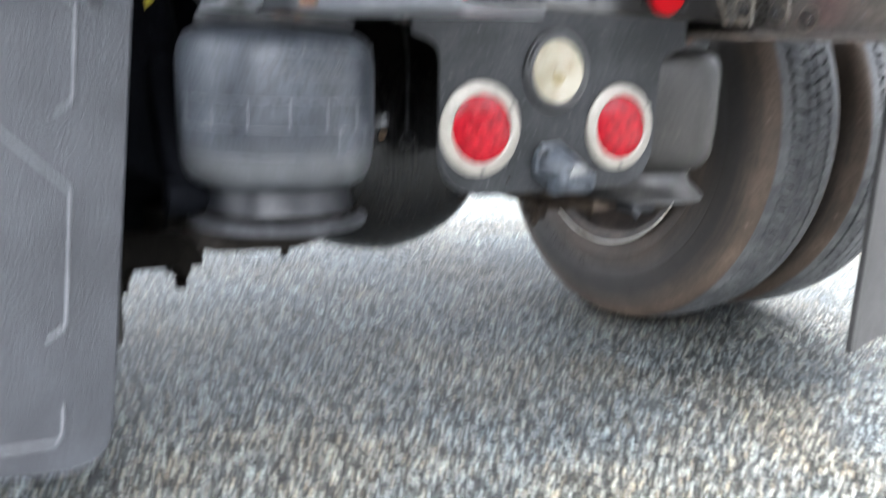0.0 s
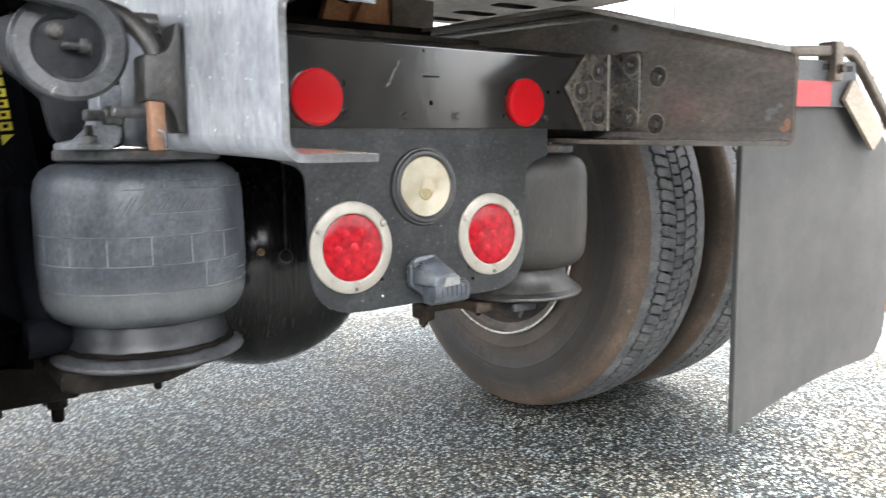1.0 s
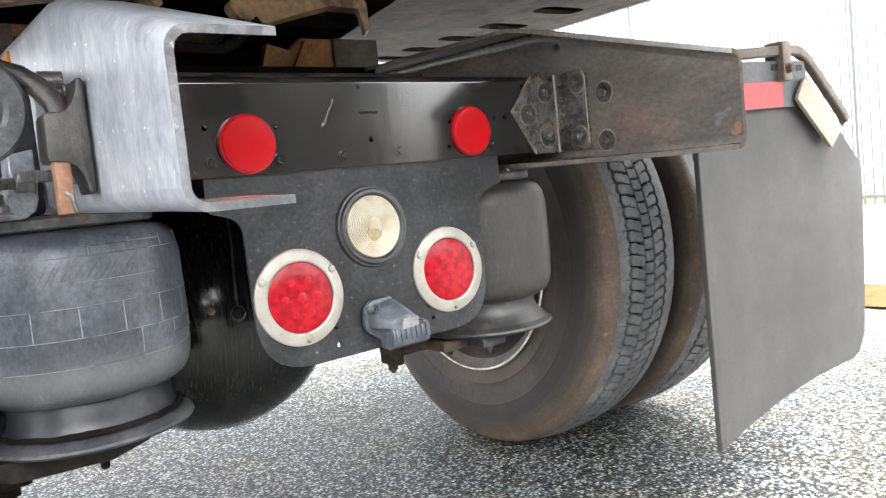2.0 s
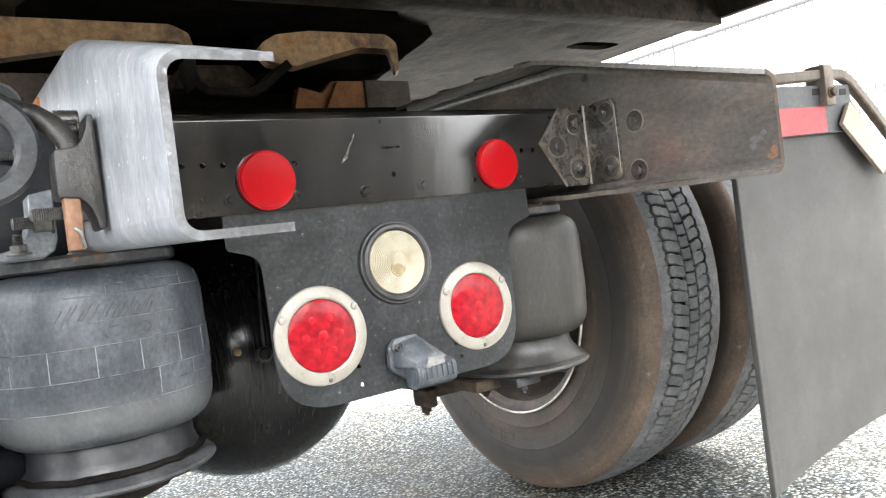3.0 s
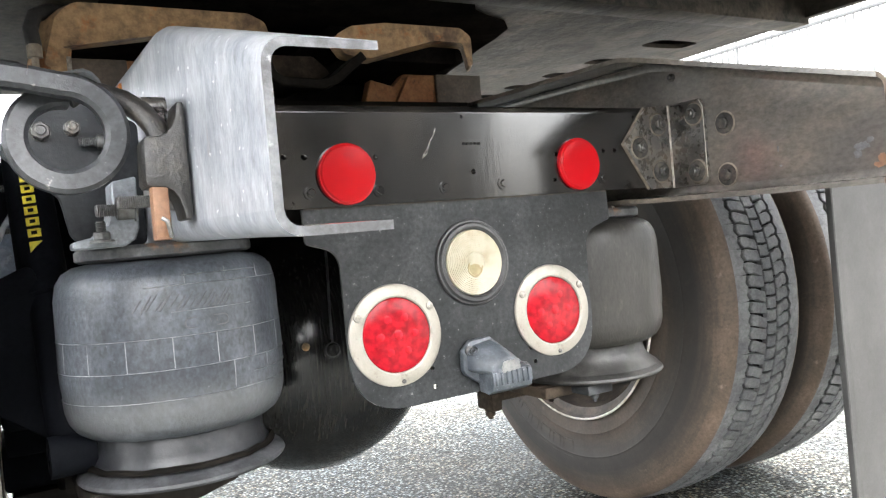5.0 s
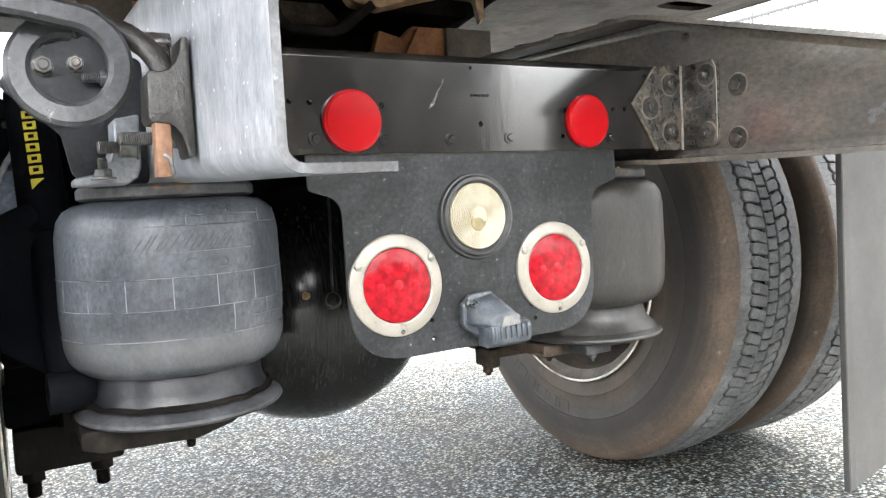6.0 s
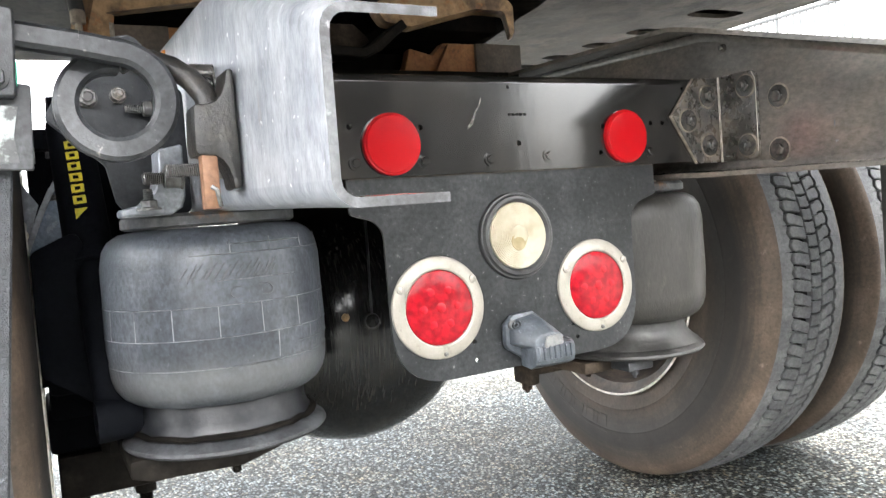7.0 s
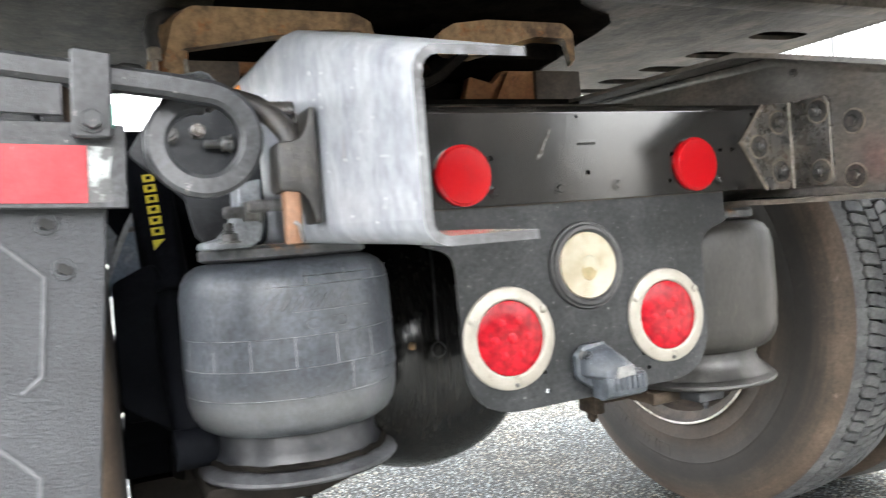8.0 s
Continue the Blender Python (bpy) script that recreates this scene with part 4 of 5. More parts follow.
def flake(y, z, wide, tall, seed, mat, label):
    """A ragged flake of paint or rust, half a millimetre proud of the rail's web."""
    rim = []
    for k in range(26):
        a = 2 * math.pi * k / 26
        f = 1 + 0.55 * noise.noise(Vector((1.7 * math.cos(a), 1.7 * math.sin(a), seed))) + 0.25 * noise.noise(Vector((5 * math.cos(a), 5 * math.sin(a), seed)))
        rim.append((y + wide * f * math.cos(a), z + tall * f * math.sin(a)))
    bm = bmesh.new()
    low = [bm.verts.new((0.4202, yy, zz)) for yy, zz in rim]
    top = [bm.verts.new((0.4194, y + (yy - y) * 0.94, z + (zz - z) * 0.94)) for yy, zz in rim]
    bm.faces.new(top)
    for k in range(26):
        bm.faces.new((low[k], low[(k + 1) % 26], top[(k + 1) % 26], top[k]))
    part("flake", bm, mat, rail_right, label)


for yy, zz, wide, tall in ((-0.345, 0.822, 0.011, 0.006), (-0.338, 0.812, 0.005, 0.007), (-0.357, 0.829, 0.005, 0.004), (-0.211, 0.836, 0.0012, 0.005), (-0.214, 0.810, 0.0022, 0.0018)):
    flake(yy, zz, wide, tall, zz * 40, M_BEAD, "flaked grey paint")
for yy, zz, wide, tall in ((-0.372, 0.800, 0.005, 0.009), (-0.366, 0.793, 0.006, 0.004)):
    flake(yy, zz, wide, tall, zz * 40, M_COPPER, "orange rust at the rail's end")


# ---- air springs ----
def air_spring(x, y, label, bead_side):
    s = thing("air_spring", at(x, y, 0), label, "air spring", "air springs")
    prof = [(0.0, 0.752), (0.10, 0.752), (0.122, 0.7485), (0.136, 0.740), (0.1445, 0.7265), (0.1485, 0.705), (0.149, 0.66), (0.1500, 0.62), (0.1495, 0.592), (0.1478, 0.578), (0.1482, 0.568), (0.1470, 0.555), (0.1425, 0.5405), (0.1345, 0.529), (0.124, 0.522), (0.118, 0.53)]
    # picks the right spring, with its darker, browner rubber and grey piston
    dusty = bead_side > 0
    part("bellows", lathe(prof, 80), M_SPRINGBROWN if dusty else M_SPRING, s)

    def radius(z):
        for (r0, z0), (r1, z1) in zip(prof[4:], prof[5:]):
            if z1 <= z <= z0:
                return r0 + (r1 - r0) * (z0 - z) / (z0 - z1)
        return 0.1445

    def arc(z, lo, hi, lift=0.0012):
        bm = lathe([(radius(z) - 0.001, z - 0.001), (radius(z) + lift, z), (radius(z) - 0.001, z + 0.001)], max(8, int((hi - lo) / 5)), start=radians(lo), sweep=radians(hi - lo))
        part("seam", bm, M_SEAM, s)

    def stroke(z0, z1, a, lean=0.0, wide=0.0010, lift=0.0005, name="seam"):
        pts = []
        for k in range(5):
            z = z0 + (z1 - z0) * k / 4
            w = a + lean * (k / 4 - 0.5)
            pts.append(((radius(z) + lift - 0.0008) * math.cos(w), (radius(z) + lift - 0.0008) * math.sin(w), z))
        part(name, sweep_bar(pts, round_section(wide * 0.8, 6)), M_SEAM if name == "seam" else M_RIDGE, s)

    if not dusty:
        # fabric seams: rings and staggered uprights between them
        for z, lo, hi in ((0.716, -112, 20), (0.728, -94, -50), (0.652, -185, 20), (0.612, -185, 20), (0.592, -60, 20), (0.574, -185, 20), (0.683, -100, -58)):
            arc(z, lo, hi, 0.0006 if z == 0.683 else 0.0012)
        for z0, z1, turns in ((0.612, 0.652, (-66, -45, -24, -2, 19, 41, 63, 85)), (0.716, 0.734, (6, 27, 49, 71)), (0.655, 0.716, (72,)), (0.577, 0.612, (27, 50, 72))):
            for d in turns:
                stroke(z0, z1, radians(-98.5 + d))
        # worn slanted strokes of a mark that cannot be read, and an oval below
        for k in range(20):
            tall = 0.008 + 0.013 * abs(math.sin(k * 2.3 + 0.6))
            stroke(0.686 - (0.003 if k in (2, 9) else 0), 0.686 + tall, radians(-115.5 + 2.35 * k + 0.8 * math.sin(k * 1.9)), 0.75 * tall / 0.15, 0.0011, 0.0008, "emboss")
        pts = []
        for k in range(28):
            c, d = math.cos(2 * math.pi * k / 28), math.sin(2 * math.pi * k / 28)
            u, w = math.copysign(0.0215, c) + 0.0065 * c, 0.0065 * d
            an = radians(-83.5) + u / 0.15
            pts.append(((radius(0.667) + 0.0003) * math.cos(an), (radius(0.667) + 0.0003) * math.sin(an), 0.667 + w))
        part("emboss", sweep_bar(pts, round_section(0.0010, 6), closed=True), M_RIDGE, s)
        for k in range(4):
            stroke(0.665, 0.669, radians(-88.5 + 3.3 * k), 0.0, 0.0008, 0.0004, "emboss")
    grease = lathe([(0.1195, 0.4825), (0.1225, 0.4840), (0.1260, 0.4815), (0.1275, 0.4775)], 72)
    for v in grease.verts:
        v.co.z += 0.0035 * noise.noise(v.co * 40) + 0.0008
    if dusty:
        grease.free()
    else:
        part("grease_ring", grease, M_GREASESHADE, s, "black grease round the piston's foot")
    part("bead_plate", lathe([(0.0, 0.7525), (0.112, 0.7525), (0.118, 0.756), (0.118, 0.767), (0.114, 0.7715), (0.0, 0.7715)], 64), M_BEAD, s, "dusty steel top plate with rust")
    if dusty:
        part("piston", lathe([(0.100, 0.54), (0.106, 0.525), (0.107, 0.505), (0.112, 0.492), (0.122, 0.482), (0.132, 0.474)], 64), M_PISTONGREY, s, "dark grey flared piston")
    else:
        part("piston", lathe([(0.104, 0.54), (0.112, 0.525), (0.113, 0.497), (0.118, 0.484), (0.126, 0.478)], 64), M_PISTON, s, "greasy black piston")
    part("base_plate", lathe([(0.105, 0.482), (0.119, 0.4765), (0.131, 0.4715), (0.1395, 0.4665), (0.141, 0.4625), (0.138, 0.459), (0.0, 0.457)], 64), M_PISTONGREY if dusty else M_PLATE, s)
    return s


air_spring(-0.436, 0.163, "dusty grey rubber air spring under the silver rail", -1)
air_spring(0.337, 0.185, "dark brown rubber air spring beside the dual tyres", 1)

# ---- suspension seats ----
seat_l = thing("suspension_bracket", at(-0.5, 0.16, 0.432), "black suspension bracket under the air spring, shade put into its colour", "bracket", "suspension brackets")
part("seat_beam", prism(rounded([(-0.075, 0.0245), (-0.075, 0.002), (-0.05, -0.006), (0.07, -0.010), (0.12, 0.004), (0.14, 0.02), (0.10, 0.0245)], 0.006, 3), -0.06, 0.16, 0.004), M_SEAT, seat_l)
arm = bmesh.new()
rings = [[arm.verts.new((x, yy, z)) for x, z in ((-0.085, lo), (0.03, lo), (0.03, hi), (-0.085, hi))] for yy, lo, hi in ((0.12, -0.006, 0.02), (0.30, -0.05, 0.0), (0.55, -0.10, -0.03))]
for a, b in zip(rings, rings[1:]):
    for i in range(4):
        arm.faces.new((a[i], a[(i + 1) % 4], b[(i + 1) % 4], b[i]))
arm.faces.new(rings[0]), arm.faces.new(rings[-1])
part("trailing_arm", bevelled(arm, 0.006), M_SEAT, seat_l)
part("axle_clamp", box((-0.155, 0.37, -0.142), (0.022, 0.60, -0.062), 0.008), M_SEAT, seat_l)
part("axle_block", box((-0.165, 0.39, -0.062), (-0.01, 0.58, 0.02), 0.008), M_DARK, seat_l)
for bx in (-0.127, -0.012):
    for by in (0.44, 0.56):
        part("u_bolt", add(bmesh.new(), bolt_mesh(0.019, 0.028, 1.35, 0.032), at(bx, by, -0.142) @ Matrix.Rotation(math.pi, 4, "X")), M_SEAT, seat_l)
        part("u_bolt_leg", add(bmesh.new(), lathe([(0.011, -0.06), (0.011, 0.24)], 12), at(bx, by, 0)), M_DARK, seat_l)
part("bolt", add(bmesh.new(), bolt_mesh(0.0105, 0.012, 1.5, 0.014), at(0.071, 0.0, -0.009) @ Matrix.Rotation(math.pi, 4, "X")), M_SEAT, seat_l)
part("upper_block", box((-0.158, 0.20, 0.075), (-0.05, 0.30, 0.262), 0.01), M_DARK, seat_l)
part("lip", box((-0.158, 0.195, 0.255), (-0.06, 0.22, 0.266), 0.002), M_PLATE, seat_l)
part("tall_plate", prism(rounded([(-0.165, 0.12), (-0.165, 0.30), (-0.10, 0.33), (-0.06, 0.13), (-0.07, 0.05)], 0.015, 3), 0.12, 0.135, 0.003), M_DARK, seat_l)

seat_r = thing("suspension_bracket", at(0.34, 0.185, 0.432), "grimy brown suspension bracket under the air spring", "bracket", "suspension brackets")
part("seat_beam", box((-0.15, -0.05, 0.002), (0.06, 0.16, 0.0245), 0.006), M_GRIME, seat_r)
part("pad", box((-0.092, -0.100, 0.006), (-0.034, -0.05, 0.0245), 0.003), M_PLATE, seat_r)
part("bolt", add(bmesh.new(), bolt_mesh(0.007, 0.008, 1.3, 0.008), at(-0.062, -0.08, 0.006) @ Matrix.Rotation(math.pi, 4, "X")), M_PLATE, seat_r)
part("arm", box((-0.13, 0.15, -0.034), (0.02, 0.18, -0.012), 0.005), M_GRIME, seat_r)
part("arm_end", box((-0.150, 0.13, -0.048), (-0.124, 0.19, -0.010), 0.006), M_GRIME, seat_r)
part("trailing_beam", box((-0.12, 0.16, -0.03), (-0.02, 0.50, 0.03), 0.01), M_GRIME, seat_r)
for bx, bz in ((-0.137, -0.046), (0.02, -0.04)):
    part("bolt", add(bmesh.new(), bolt_mesh(0.010, 0.012, 1.2, 0.008), at(bx, 0.16, bz) @ Matrix.Rotation(math.pi, 4, "X")), M_GRIME, seat_r)

# ---- drive axle ----
axle = thing("drive_axle", at(-0.11, 0.662, 0.549), "glossy black drive axle with a rounded housing", "axle")
prof = [(0.0, 0.385), (0.04, 0.384), (0.10, 0.372), (0.16, 0.335), (0.205, 0.275), (0.238, 0.20), (0.255, 0.12), (0.258, 0.05), (0.258, -0.05), (0.235, -0.12), (0.15, -0.2), (0.0, -0.22)]
part("housing", add(bmesh.new(), lathe(prof, 72), TO_REAR), M_DIFF, axle)
part("axle_tube", add(bmesh.new(), lathe([(0.075, -0.75), (0.075, 0.97)], 40), TO_RIGHT), M_RIM, axle)
bm = add(bmesh.new(), lathe([(0, 0), (0.017, 0), (0.017, 0.004), (0.010, 0.005), (0.010, 0.012), (0.0, 0.012)], 20), at(-0.045, -0.384, 0.019) @ TO_REAR)
part("fill_plug", bm, M_DIFF, axle)
ring = lathe([(0.0105, 0.004), (0.0125, 0.006), (0.0145, 0.004), (0.0125, 0.002)], 24, closed=True)
part("hose_ring", add(bmesh.new(), ring, at(-0.045, -0.384, 0.019) @ TO_REAR), M_PLATE, axle)
bm = sweep_bar([(-0.044, -0.388, 0.033), (-0.04, -0.378, 0.08), (-0.032, -0.362, 0.125), (-0.016, -0.325, 0.175), (-0.002, -0.285, 0.215), (0.004, -0.25, 0.25)], round_section(0.0026, 8))
part("hose", bm, M_PLATE, axle)
# small tan disc that paints a rusty glint on the housing
bm = add(bmesh.new(), lathe([(0, 0), (0.007, 0), (0.007, 0.003), (0.004, 0.006), (0, 0.006)], 18), at(-0.088, -0.374, 0.029) @ TO_REAR)
part("glint_disc", bm, M_TANRUST, axle, "rusty glint set on as a small disc")


# ---- wheels ----
def tread_block(bm, poly, x0, radius, depth=0.013, chamfer=0.0022, mirror=1):
    """One block of the tread: a polygon of (across, along) metres, raised from the groove's floor."""
    n = len(poly)
    cx, cv = sum(p[0] for p in poly) / n, sum(p[1] for p in poly) / n

    def place(s, v, d):
        a = v / radius
        crown = radius - d - 0.014 * (abs(s) / 0.118) ** 2.2
        return (x0 + mirror * s, crown * math.sin(a), crown * math.cos(a))

    low = [bm.verts.new(place(s, v, depth)) for s, v in poly]
    mid = [bm.verts.new(place(s, v, chamfer * 0.8)) for s, v in poly]
    top = []
    for s, v in poly:
        ds, dv = s - cx, v - cv
        ln = math.hypot(ds, dv) or 1
        top.append(bm.verts.new(place(s - chamfer * ds / ln, v - chamfer * dv / ln, 0)))
    bm.faces.new(top)
    for i in range(n):
        j = (i + 1) % n
        bm.faces.new((mid[i], mid[j], top[j], top[i]))
        bm.faces.new((low[i], low[j], mid[j], mid[i]))


def make_tyre(x, label):
    R, HALF = 0.550, 0.1010
    w = thing("wheel", at(x, 0.662, 0.5495), label, "wheel", "dual wheels")
    prof = [(0.312, -0.118), (0.318, -0.128), (0.345, -0.135), (0.385, -0.1385), (0.43, -0.140), (0.47, -0.1365), (0.50, -0.130), (0.517, -0.1235), (0.526, -0.1175), (0.5325, -0.1125), (0.5362, -0.1085), (0.5392, -0.1035), (0.5402, -0.1005)]
    side = list(prof)
    # fine raised rings on the wall
    for rr in (0.365, 0.425):
        for k in range(len(side) - 1):
            if side[k][0] < rr < side[k + 1][0]:
                f = (rr - side[k][0]) / (side[k + 1][0] - side[k][0])
                h = side[k][1] + f * (side[k + 1][1] - side[k][1])
                side[k + 1:k + 1] = [(rr - 0.003, h), (rr, h - 0.0012), (rr + 0.003, h)]
                break
    left = lathe(side, 120)
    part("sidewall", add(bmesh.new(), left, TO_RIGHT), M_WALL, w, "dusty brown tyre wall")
    right = lathe([(r, -h) for r, h in side], 120)
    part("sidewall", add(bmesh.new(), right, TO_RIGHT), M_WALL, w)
    # raised outlines of worn marks that cannot be read
    for k in range(6):
        marks = bmesh.new()
        wide = 0.017 if k % 2 else 0.021
        for lo, hi in (((-0.1401, -wide, -0.0245), (-0.1375, -wide + 0.003, 0.0245)), ((-0.1401, wide - 0.003, -0.0245), (-0.1375, wide, 0.0245)),
                       ((-0.1401, -wide, 0.0215), (-0.1375, wide, 0.0245)), ((-0.1401, -wide, -0.0245), (-0.1375, wide, -0.0215))):
            add(marks, box(lo, hi, 0.001, 1))
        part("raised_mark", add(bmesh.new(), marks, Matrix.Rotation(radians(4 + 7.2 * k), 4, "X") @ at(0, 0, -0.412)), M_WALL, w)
    # groove floor, painted dark for the shade between lugs
    part("tread_base", add(bmesh.new(), lathe([(0.5225, -0.1135), (R - 0.0215, -0.097), (R - 0.0150, -0.05), (R - 0.0125, 0.0), (R - 0.0150, 0.05), (R - 0.0215, 0.097), (0.5225, 0.1135)], 120), TO_RIGHT), M_GROOVESHADE, w)
    bm = bmesh.new()
    N = 60
    P = 2 * math.pi * R / N
    g = 0.0023
    for k in range(N):
        v0 = k * P
        zig = 0.0065
        for sgn, edge, a0, a1 in ((-1, 0.0690, 0.0615, 0.0205), (1, 0.0610, 0.0545, 0.0172)):
            sh = 0.0 if sgn < 0 else P * 0.4
            # shoulder rib, cut by a fine sipe at each pitch
            cut = edge + 0.017
            rib = [(sgn * HALF, v0 + sh), (sgn * HALF, v0 + sh + P), (sgn * cut, v0 + sh + P), (sgn * edge, v0 + sh + P - 0.0011), (sgn * (edge + zig), v0 + sh + P * 0.72), (sgn * (edge - 0.001), v0 + sh + P * 0.5),
                   (sgn * (edge + zig), v0 + sh + P * 0.22), (sgn * edge, v0 + sh + 0.0011), (sgn * cut, v0 + sh)]
            tread_block(bm, rib if sgn < 0 else rib[::-1], 0, R, chamfer=0.0009)
            # two lugs a pitch, with a curved step between them
            for half_v in (0.0, 0.5):
                vb, k1 = v0 + sh + half_v * P, 0.0034
                bow = 0.010 if half_v == 0 else 0.006
                lug = [(sgn * (a0 - 0.001), vb + g), (sgn * (a0 + k1), vb + P * 0.16), (sgn * (a0 + k1), vb + P * 0.30), (sgn * (a0 - 0.001), vb + P * 0.5 - g), (sgn * (a0 - 0.014), vb + P * 0.5 - g - 0.001),
                       (sgn * (a1 + 0.012), vb + P * 0.5 - g - bow * 0.75), (sgn * a1, vb + P * 0.5 - g - bow), (sgn * (a1 - 0.0015), vb + P * 0.2 - bow * 0.6), (sgn * a1, vb + g - bow),
                       (sgn * (a1 + 0.012), vb + g - bow * 0.75), (sgn * (a0 - 0.014), vb + g - 0.001)]
                tread_block(bm, lug if sgn < 0 else lug[::-1], 0, R)
        for half_v in (0.1, 0.6):
            vb = v0 + half_v * P
            mid = [(-0.0185, vb + g), (-0.0175, vb + P * 0.25), (-0.0185, vb + P * 0.5 - g), (-0.002, vb + P * 0.5 - g - 0.002), (0.0135, vb + P * 0.5 - g), (0.0125, vb + P * 0.25), (0.0135, vb + g),
                   (-0.002, vb + g - 0.002)]
            tread_block(bm, mid, 0, R)
    part("tread", bm, M_TREAD, w, "worn grey tread lugs with zigzag grooves", sharp=25)
    rim_mesh = lathe([(0.316, -0.128), (0.324, -0.136), (0.320, -0.128), (0.298, -0.118), (0.29, -0.06), (0.262, -0.02), (0.255, 0.06), (0.12, 0.075), (0.0, 0.075)], 80)
    rim = part("rim", add(bmesh.new(), rim_mesh, TO_RIGHT), M_RIM, w)
    ring = lathe([(0.322, -0.139), (0.325, -0.1425), (0.328, -0.139), (0.325, -0.135)], 100, closed=True)
    part("rim_edge", add(bmesh.new(), ring, TO_RIGHT), M_RING, rim, "pale rim edge")
    drum = lathe([(0.0, -0.085), (0.2, -0.085), (0.205, -0.07), (0.205, 0.05)], 60)
    part("brake_drum", add(bmesh.new(), drum, TO_RIGHT), M_RIM, w)
    return w


wheel_r = make_tyre(0.806, "dual truck tyre with a dusty brown wall")
for wx in (1.141, -0.8085, -1.1435):
    m = at(wx, 0.662, 0.5495)
    if wx < 0:
        m = m @ Matrix.Rotation(math.pi, 4, "Z")
    copy_thing(wheel_r, m)

# ---- shock absorber ----
p_top, p_bot = Vector((-0.592, 0.46, 0.955)), Vector((-0.578, 0.17, 0.50))
axis = (p_bot - p_top)
shock = thing("shock_absorber", Matrix.Translation(p_top) @ axis.to_track_quat("Z", "Y").to_matrix().to_4x4(), "black shock absorber with a yellow printed strip", "shock absorber")
L = axis.length
part("dust_tube", lathe([(0, 0.02), (0.030, 0.02), (0.034, 0.026), (0.034, L * 0.55), (0.031, L * 0.555), (0, L * 0.555)], 40), M_DARK, shock)
part("body_tube", lathe([(0.026, L * 0.55), (0.026, L - 0.03), (0.02, L - 0.02), (0, L - 0.02)], 36), M_DARK, shock)
bm = add(bmesh.new(), lathe([(0.012, -0.028), (0.028, -0.028), (0.028, 0.028), (0.012, 0.028)], 30, closed=True), Matrix.Rotation(math.pi / 2, 4, "Y"))
part("top_eye", bm, M_DARK, shock)
bm = add(bmesh.new(), lathe([(0.012, -0.028), (0.028, -0.028), (0.028, 0.028), (0.012, 0.028)], 30, closed=True), at(0, 0, L) @ Matrix.Rotation(math.pi / 2, 4, "Y"))
part("bottom_eye", bm, M_DARK, shock)
to_eye = shock.matrix_world.to_3x3().inverted() @ Vector((-0.1, -1.0, 0.1))
face = math.atan2(to_eye.y, to_eye.x)
for k in range(6):
    z0 = 0.085 + 0.021 * k
    bm = box((0.0335, -0.009, z0), (0.0348, 0.009, z0 + 0.0145), 0.0)
    cut = box((0.0340, -0.004, z0 + 0.004), (0.0352, 0.004, z0 + 0.0105), 0.0)
    part("print", add(bmesh.new(), bm, Matrix.Rotation(face, 4, "Z")), M_YELLOW, shock, "yellow printed bar")
    part("print_core", add(bmesh.new(), cut, Matrix.Rotation(face, 4, "Z")), M_DARK, shock)
bm = prism([(-0.009, 0.213), (0.009, 0.213), (0.009, 0.231)], 0, 0.0012)
part("print", add(bmesh.new(), bm, Matrix.Rotation(face, 4, "Z") @ at(0.0345, 0, 0) @ Matrix.Rotation(radians(90), 4, "Z")), M_YELLOW, shock)

# ---- brake shield behind the shock ----
bc = thing("brake_shield", at(-0.64, 0.45, 0.76), "blue brake shield behind the shock absorber, highlights put into its colour", "brake shield")
part("shield", prism(rounded([(-0.038, -0.052), (0.055, -0.054), (0.05, 0.03), (0.042, 0.108), (0.013, 0.065), (-0.021, -0.014)], 0.004, 2), -0.03, -0.024, 0.001, 1), M_BLUE, bc)
bm = sweep_bar([(-0.038, -0.034, -0.052), (-0.024, -0.034, -0.016), (-0.007, -0.034, 0.025), (0.011, -0.034, 0.063), (0.040, -0.034, 0.108)], flat_section(0.0045, 0.012, 0.001))
part("rolled_edge", bm, M_DULL, bc, "pale rolled edge")
# pale facet added for the sky reflection beside the edge
part("tab", prism([(-0.036, 0.095), (-0.006, 0.046), (-0.022, -0.004), (-0.036, 0.03)], -0.02, -0.014), M_DULL, bc, "pale facet, a sky reflection put into colour")
part("bolt", add(bmesh.new(), bolt_mesh(0.008, 0.010, 1.3, 0.018), at(0.038, -0.036, 0.056) @ TO_LEFT), M_BOLT, bc)
part("elbow", sweep_bar([(0.010, -0.035, -0.066), (0.028, -0.035, -0.066), (0.035, -0.036, -0.070), (0.037, -0.037, -0.088)], round_section(0.0042, 10)), M_BRIGHT, bc, "bright brass elbow fitting")
part("cross_bar", box((-0.02, 0.01, 0.137), (0.052, 0.05, 0.171), 0.004), M_DARK, bc)
# dark sheet added to block the bright view and stand for shade
part("shade_filler", prism(rounded([(-0.018, -0.32), (0.18, -0.32), (0.18, 0.10), (0.10, 0.155), (-0.018, 0.16)], 0.01, 2), 0.055, 0.065, 0.002, 1), M_DARK, bc)
part("upper_arm", prism(rounded([(0.035, 0.12), (0.075, 0.12), (0.10, 0.20), (0.085, 0.25), (0.060, 0.20)], 0.008, 3), -0.02, 0.02, 0.003), M_SEAT, bc)
for xx in (-0.004, 0.040):
    part("stud", add(bmesh.new(), bolt_mesh(0.009, 0.012, 1.4, 0.016), at(xx, -0.03, 0.124) @ TO_LEFT), M_BOLT, bc)

